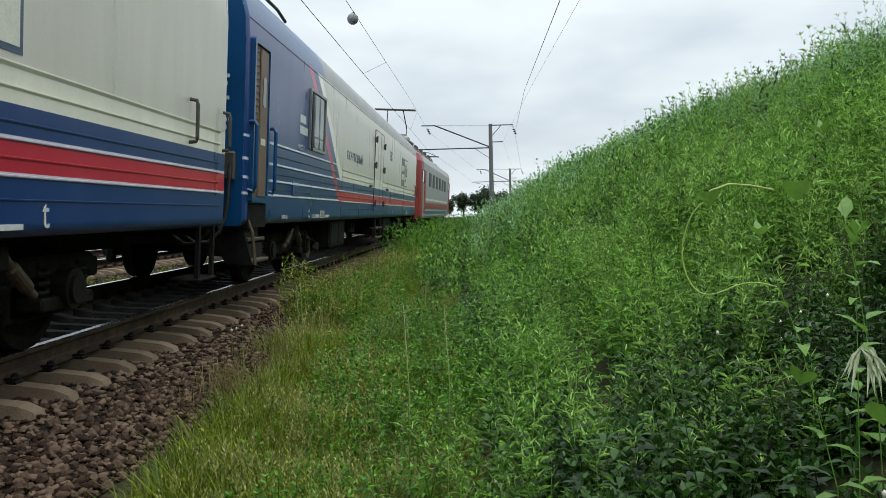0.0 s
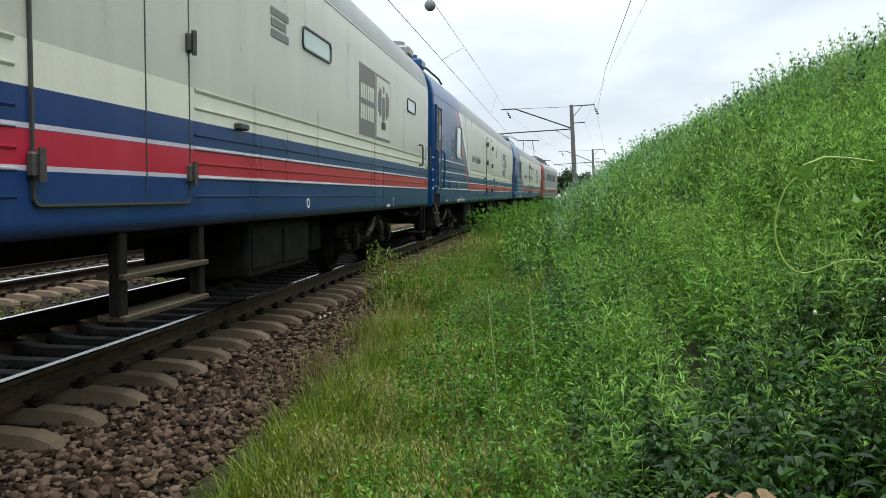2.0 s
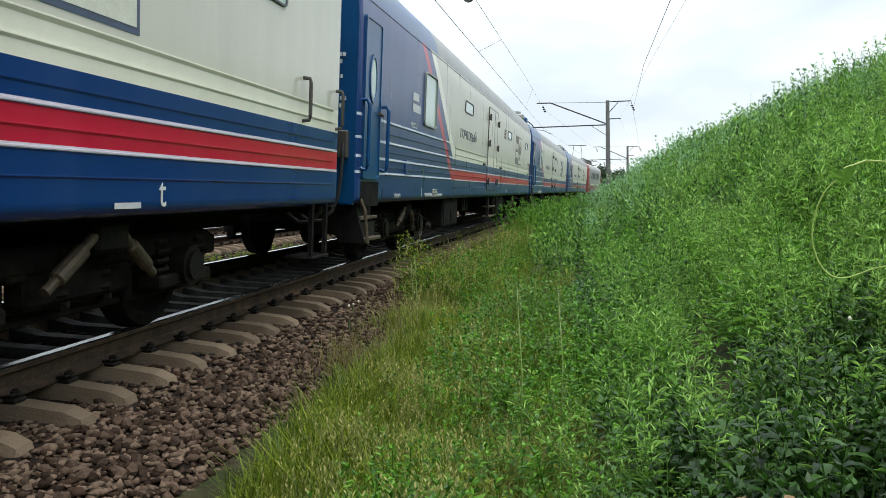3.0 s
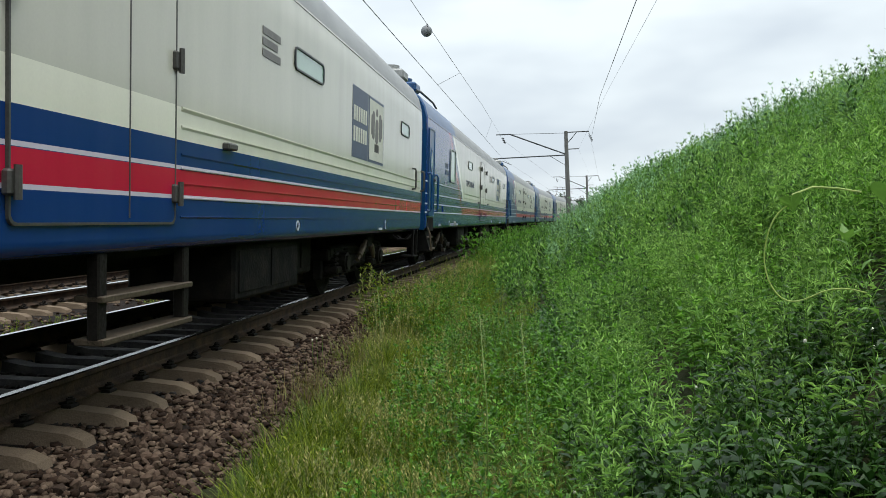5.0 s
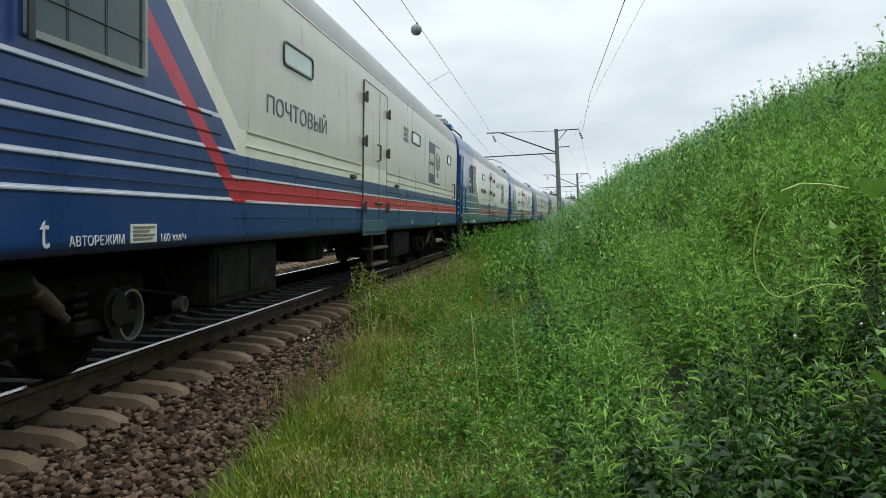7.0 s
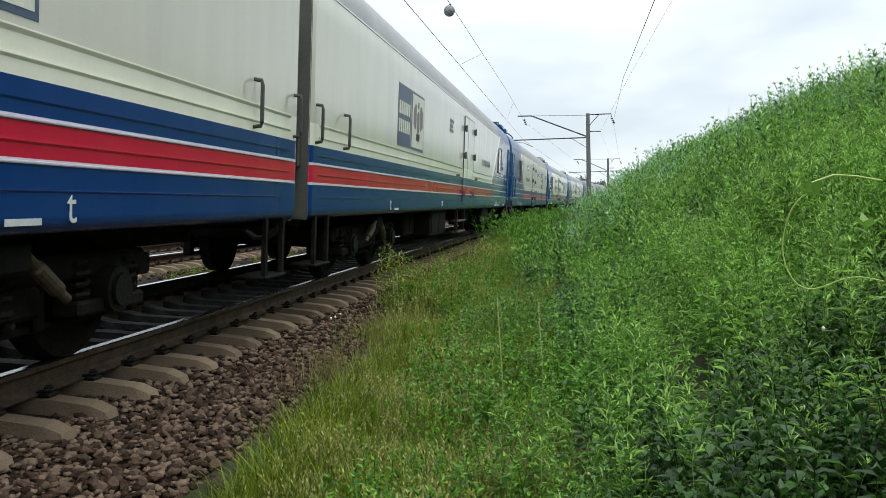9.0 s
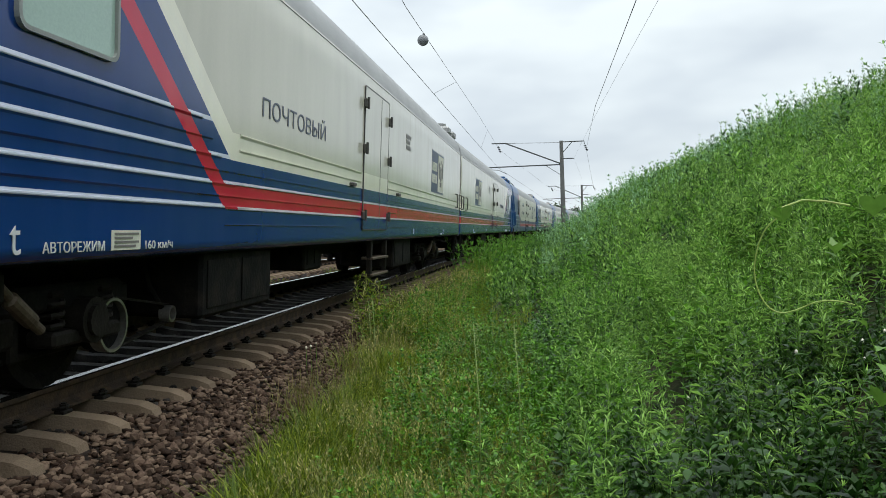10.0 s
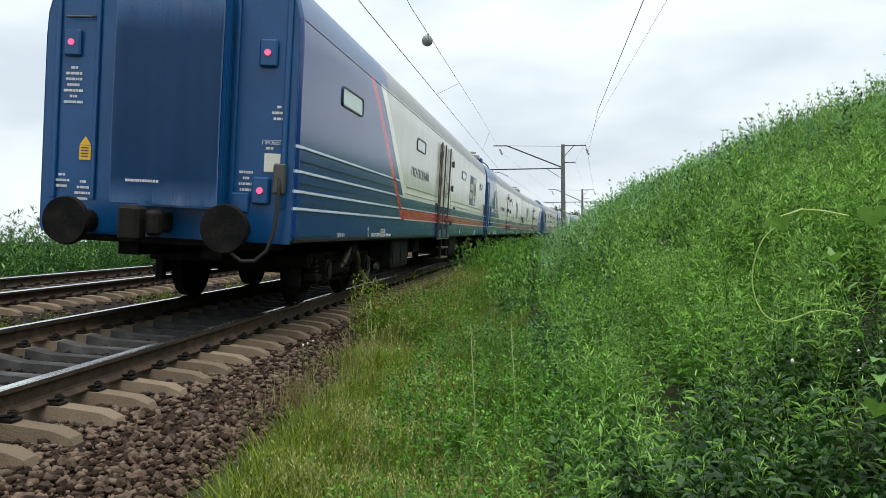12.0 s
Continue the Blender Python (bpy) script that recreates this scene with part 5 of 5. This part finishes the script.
# foot of the bank beside the path
scatter("broad_leaved_weeds", W_BROAD, spots(1150, 4.2, 6.9, 1.9, 5.8, 1.0, gaps=0.30), 0.75, 1.25, M_BROAD, "broad-leaved green weeds at the bank's foot, darkened for shade", "weeds")
scatter("feathery_weeds", W_FEATHER, spots(260, 4.0, 6.6, 2.0, 5.6, 1.0, 0.45, 12), 0.7, 1.2, M_WEED3, "feathery narrow-leaved weeds among broad leaves", "weeds")
scatter("shaded_undergrowth", W_BROAD, spots(420, 3.9, 5.2, 8.5, 16, 1.0, 0.45, 9), 0.9, 1.5, M_WEED2, "broad-leaved undergrowth with shade put into its dark leaf colour", "weeds")
# ditch
scatter("weed_thicket", W_NETTLE, spots(1000, 2.85, 5.0, 5.2, 12.5, 0.9, gaps=0.46), 0.6, 1.1, M_WEED, "dense bright green weeds in the ditch", "weeds")
scatter("low_weeds", W_LOW, spots(1300, 2.5, 4.3, 2.6, 8.5, 1.0), 0.7, 1.25, M_GRASS, "low yellow-green weeds in the ditch", "weeds")
scatter("low_weeds", W_LOW, spots(800, 3.1, 4.6, 3.4, 7.5, 1.0), 0.9, 1.6, M_WEED, "low bright green weeds in the ditch", "weeds")
# slope of the bank
scatter("lance_weeds", W_LANCE, spots(1300, 4.4, 8.2, 5.0, 12.5, 0.9, gaps=0.38), 0.6, 1.05, M_WEED3, "narrow-leaved grey-green weeds covering the bank", "weeds")
scatter("lance_weeds", W_LANCE, spots(420, 4.3, 9.0, 5.5, 14, 0.9, 0.5, 17), 0.7, 1.15, M_WEED, "bright narrow-leaved weeds on the bank", "weeds")
scatter("bank_nettles", W_NETTLEL, spots(1100, 4.4, 12.5, 6, 30, 1.1, 0.52, 33), 0.8, 1.3, M_WEED, "bright patches of nettles on the bank", "weeds")
scatter("mugwort", W_MUG, spots(1300, 6.2, 12.5, 5, 26, 1.1, gaps=0.36), 0.5, 0.85, M_WEED3, "tall grey-green mugwort covering the bank", "weeds")
scatter("mugwort", W_MUG, spots(520, 4.6, 11.5, 7, 28, 1.1, 0.58, 21), 0.6, 0.9, M_WEED2, "dark patches of tall weeds on the bank", "weeds")
scatter("mugwort", W_MUG, spots(850, 8.8, 12.8, 4.5, 34, 1.1), 0.44, 0.72, M_SILVERHAZE, "silvery mugwort near the bank's crest, paled further to imitate haze", "weeds")
scatter("tall_mugwort", W_SPIRE, spots(420, 10.0, 12.6, 4, 46, 1.2), 0.45, 0.8, M_SILVERHAZE, "tall spiky mugwort along the bank's crest", "weeds")
# further off
scatter("mugwort", W_FAR, spots(1200, 2.6, 12.0, 14, 60, 1.1, 0.5, 41), 0.5, 0.9, M_WEED3, "grey-green weeds on the bank further off", "weeds")
scatter("mugwort", W_FAR, spots(1000, 2.6, 12.0, 14, 70, 1.1, 0.55, 55), 0.55, 0.95, M_WEED2, "dark weeds on the bank further off", "weeds")
scatter("mugwort", W_FAR, spots(1100, 4.0, 12.5, 22, 80, 1.1, gaps=0.38), 0.5, 0.95, M_SILVERHAZE, "silvery weeds on the bank further off, paled further to imitate haze", "weeds")
scatter("bank_nettles", W_FAR, spots(1000, 2.6, 12.0, 14, 70, 1.1, 0.5, 62), 0.5, 0.9, M_WEED, "bright green weeds on the bank further off", "weeds")
scatter("mugwort", W_FAR, spots(1300, 2.4, 14.0, 50, 190, 1.0), 0.9, 1.5, M_SILVERHAZE, "far grey-green weeds along the bank", "weeds")
scatter("far_thicket", W_FAR, spots(2000, -26.0, -8.8, 14, 150, 1.2), 0.9, 1.5, M_WEED3, "grey-green thicket beyond the second track", "weeds")
scatter("far_thicket", W_MUG, spots(1100, -13.0, -8.4, 8, 45, 1.2), 1.3, 2.1, M_WEED2, "tall green thicket beyond the second track", "weeds")
scatter("weed_thicket", W_FAR, spots(700, 2.7, 11.5, -22, -0.8, 1.0, 0, 0, 1.5), 0.6, 0.95, M_WEED3, "green weeds behind the path", "weeds")
scatter("low_weeds", W_LOW, spots(900, -3.4, -2.0, 6, 40, 1.0, 0.45, 5), 0.6, 1.2, M_GRASS, "sparse low weeds between the tracks", "weeds")
# grass along the ballast
scatter("grass", T_GRASS, spots(2300, 2.6, 3.9, 2.0, 7, 1.0) + spots(420, 2.42, 2.75, 3.4, 6.5, 1.0) + spots(1100, 2.35, 3.3, 6.5, 10.5, 1.0), 0.7, 1.15, M_GRASS, "yellow-green grass along the ballast edge", "grass")
scatter("grass", T_GRASS, spots(1500, 1.95, 2.9, 9, 22, 1.0), 0.6, 1.1, M_GRASS, "yellow-green grass along the ballast edge", "grass")
scatter("seeding_grass", T_EAR, spots(260, 2.6, 3.7, 3.0, 7.5, 1.0, 0.45, 14) + spots(120, 2.2, 3.2, 7.5, 14, 1.0), 0.7, 1.1, M_EAR, "pale seed ears over the grass", "grass", 0.1)
scatter("tall_grass", T_TALL, spots(300, 2.7, 4.0, 2.4, 15, 1.0), 0.6, 1.0, M_GRASS, "tall grass in the ditch", "grass", 0.1)
scatter("dry_grass", T_TALL, spots(300, 3.55, 4.3, 3.6, 5.6, 1.0) + spots(160, 1.85, 2.5, 6.5, 16, 1.0), 0.5, 0.8, M_DRY, "dry straw-coloured grass", "grass", 0.12)
scatter("verge_weeds", W_NETTLEL, spots(420, 1.85, 2.9, 11, 34, 1.2), 0.6, 1.0, M_WEED, "green weeds crowding the ballast edge", "weeds")
scatter("verge_weeds", W_LANCE, spots(330, 1.7, 2.7, 11, 50, 1.1), 0.5, 0.95, M_GRASS, "yellow-green weeds crowding the ballast edge", "weeds")
scatter("seeding_verge", T_EAR, spots(150, 1.7, 2.6, 10, 34, 1.0), 1.0, 1.8, M_EAR, "tall pale seeding grass beside the rails", "grass", 0.1)
scatter("verge_weeds", W_FAR, spots(600, 1.7, 3.2, 24, 120, 1.1), 0.7, 1.1, M_WEED, "far green weeds along the ballast edge", "weeds")


def grown(name, bm, material, label, category):
    return tagged(finish(name, bm, material, smooth=True), label, category)


# climbing tendril with its leaf
loop = [(4.86, 3.09, 1.0), (4.815, 3.10, 0.965), (4.79, 3.11, 0.90), (4.78, 3.11, 0.83), (4.79, 3.10, 0.77), (4.815, 3.09, 0.725), (4.85, 3.08, 0.71), (4.89, 3.07, 0.722), (4.935, 3.06, 0.745), (4.985, 3.05, 0.75), (5.04, 3.05, 0.735)]
for _ in range(3):
    loop = [loop[0]] + [tuple(p[i] * w + q[i] * (1 - w) for i in range(3)) for p, q in zip(loop, loop[1:]) for w in (0.75, 0.25)] + [loop[-1]]
tend = grown("climbing_vine", tube(loop, 0.0022, 6), M_TENDRIL, "pale curling vine tendril with a heart-shaped leaf", "vine")


def heart(size):
    """Heart-shaped leaf blade in its own plane, slightly cupped."""
    pts = []
    for k in range(24):
        a = k * math.tau / 24
        pts.append((size * 0.5 * math.sin(a) ** 3 * 1.05, size * (0.42 * math.cos(a) - 0.16 * math.cos(2 * a) - 0.06 * math.cos(3 * a))))
    b = bmesh.new()
    c = b.verts.new((0, -0.01, -size * 0.06))
    ring = [b.verts.new((x, y, abs(x) * 0.25 + random.uniform(-0.004, 0.004))) for x, y in pts]
    for k in range(24):
        b.faces.new((c, ring[k], ring[(k + 1) % 24]))
    return b


def vine_leaf(x, y, z, size, rx, ry, rz, parent=None, material=None):
    b = heart(size)
    bmesh.ops.transform(b, matrix=pose(x, y, z, rx, ry, rz), verts=b.verts)
    if parent:
        return part("leaf", b, material or M_PALELEAF, parent)
    return grown("broad_leaf", b, material or M_PALELEAF, "broad pale green leaf beside the path", "leaf")


vine_leaf(4.855, 3.08, 1.0, 0.06, 60, 10, 160, tend)
part("stem", tube([(4.86, 3.09, 1.02), (4.92, 3.1, 1.04), (4.99, 3.12, 1.035), (5.06, 3.12, 1.02)], 0.003, 6), M_TENDRIL, tend)
for a in ((5.12, 3.1, 1.02, 0.075, 70, 0, 170), (5.25, 3.0, 0.9, 0.075, 50, 10, 200), (5.05, 2.9, 0.5, 0.07, 60, -15, 150), (5.3, 2.8, 0.7, 0.07, 70, 0, 190), (5.0, 2.35, 0.53, 0.075, 60, 5, 170)):
    vine_leaf(*a)
for a in ((4.52, 2.45, 0.28, 0.07, 20, 10, 30), (4.58, 2.44, 0.285, 0.065, 15, -20, 100), (4.46, 2.47, 0.28, 0.06, 25, 5, 220)):
    grown("dead_leaf", (lambda b: (bmesh.ops.transform(b, matrix=pose(*a[:3], *a[4:]), verts=b.verts), b)[1])(heart(a[3])), M_DEAD, "dry brown fallen leaf on the undergrowth", "leaf")

# tall leafy weeds at the path's edge
for x, y, size in ((5.24, 2.98, 0.95), (5.42, 3.12, 1.05), (5.52, 2.82, 0.9)):
    V, F = shoots(rg, 2, 1.05, 1.35, 15, 0.15, 0.062, 0.05, 0.25, 0.45, True)
    tagged(soup("tall_weed", V * size + np.array((x, y, bank(x, y) - 0.03)), F, M_PALELEAF), "tall weed with broad pale green leaves", "weed", "tall weeds by the path")

# drooping pale leaf cluster at the path's edge
V, F = [], []
for k in range(13):
    i = len(V)
    V += leaf((4.985 + random.uniform(-0.015, 0.015), 2.40, 0.66), 3.5 + 0.16 * k, -0.55 - 0.05 * (k % 4), random.uniform(0.06, 0.11), 0.010, 0.35)
    F += [tuple(i + q for q in t) for t in LEAF_F]
tagged(soup("drooping_leaves", V, F, M_SEED), "pale drooping seed leaves of a roadside weed", "weed")

# tall stalks and small pale flowers
for x, y, z0, z1 in ((3.84, 4.52, -0.3, 0.55), (4.02, 5.0, -0.3, 0.5), (2.35, 9.4, -0.5, 0.32), (2.2, 9.9, -0.5, 0.28), (2.1, 10.6, -0.5, 0.3)):
    b = tube([(x, y, z0), (x + 0.01, y, (z0 + z1) / 2), (x - 0.01, y + 0.02, z1)], [0.0035, 0.003, 0.0015], 6)
    st = grown("tall_stalk", b, M_STEM, "thin pale seed stalk rising above the weeds", "stalk")
    sd = bmesh.new()
    for k in range(14):
        z = z1 - 0.16 * k / 14
        bmesh.ops.create_icosphere(sd, subdivisions=1, radius=0.0045, matrix=Matrix.Translation((x + random.uniform(-0.012, 0.012), y + random.uniform(-0.012, 0.012), z)))
    part("seed_head", sd, M_STEM, st)
flowers = [(1.95, 8.3, -0.02), (1.99, 8.35, 0.0), (1.92, 8.25, -0.03)] + [(random.uniform(4.1, 6.0), random.uniform(2.4, 5.5), None) for _ in range(30)]
for x, y, z in flowers:
    z = z if z is not None else bank(x, y) + random.uniform(0.25, 0.5)
    b = bmesh.new()
    bmesh.ops.create_icosphere(b, subdivisions=1, radius=random.uniform(0.007, 0.012), matrix=Matrix.Translation((x, y, z)) @ Matrix.Diagonal((1, 1, 1.5, 1)))
    bud = grown("flower_bud", b, M_PETAL, "small pale closed flower bud", "flower")
    part("stem", rod((x, y, z - 0.25), (x, y, z), 0.002, 5), M_WEED, bud)


# ---------- far trees ----------
def tree(x, y, z, h):
    t = new("tree")
    t.location = (x, y, z)
    b = tube([(0, 0, 0), (0.1, 0, h * 0.4), (0.0, 0.1, h * 0.8)], [h * 0.03, h * 0.022, h * 0.008], 7)
    for k in range(6):
        a = k * 1.1
        tube([(0, 0, h * (0.35 + k * 0.06)), (math.cos(a) * h * 0.15, math.sin(a) * h * 0.15, h * (0.5 + k * 0.06)), (math.cos(a) * h * 0.25, math.sin(a) * h * 0.25, h * (0.58 + k * 0.06))], [h * 0.012, h * 0.008, h * 0.003], 5, b)
    part("trunk", b, M_BARK, t)
    V, F = [], []
    cl = [(rng.normal(0, h * 0.16), rng.normal(0, h * 0.16), h * rng.uniform(0.38, 0.98), h * rng.uniform(0.07, 0.15)) for _ in range(26)]
    for k in range(2600):
        c = cl[k % len(cl)]
        p = np.array(c[:3]) + rng.normal(0, c[3] * 0.6, 3)
        i = len(V)
        V += leaf(p, rng.uniform(0, 6.28), rng.normal(0, 0.5), h * 0.085, h * 0.055, 0.2)
        F += [tuple(i + q for q in tt) for tt in LEAF_F]
    soup("crown", V, F, M_TREE, t)
    return tagged(t, "distant dark green tree beside the railway", "tree", "far trees")


for x, y, h in ((8.5, 262, 8.0), (12.5, 275, 9.5), (3.5, 285, 8.5), (18, 300, 9), (-2, 310, 7), (24, 270, 7)):
    tree(x, y, 1.6, h)


# ---------- movement ----------
SLIP = ((0, 0.10), (0.5, 0.06), (1.0, -0.06), (1.5, -0.02), (2.0, 0.03), (2.5, 0.08), (3.0, 0.12), (3.5, 0.06), (5.5, 0.1), (7.0, 0.0), (9.2, -0.25), (10.5, 0.0), (12, 0.0))


def gone(t):
    """How far the train's tail has come at t seconds."""
    return TAIL - SPEED * (12.0 - t) + float(np.interp(t, [a for a, b in SLIP], [b for a, b in SLIP]))


def motions():
    times = [0.5 * i for i in range(25)]
    for k, c in enumerate(CARS):
        walk(c, [(t, on_line(gone(t) + (k + 0.5) * PITCH)) for t in times])
    walk(LOCO, [(t, on_line(gone(t) + 9 * PITCH + 11.6)) for t in times])
    for w in WHEELSETS:
        at = w.location.copy()
        walk(w, [(i / FPS, pose(at.x, at.y, at.z, -math.degrees(SPEED / 0.475) * i / FPS)) for i in range(361)])


motions()
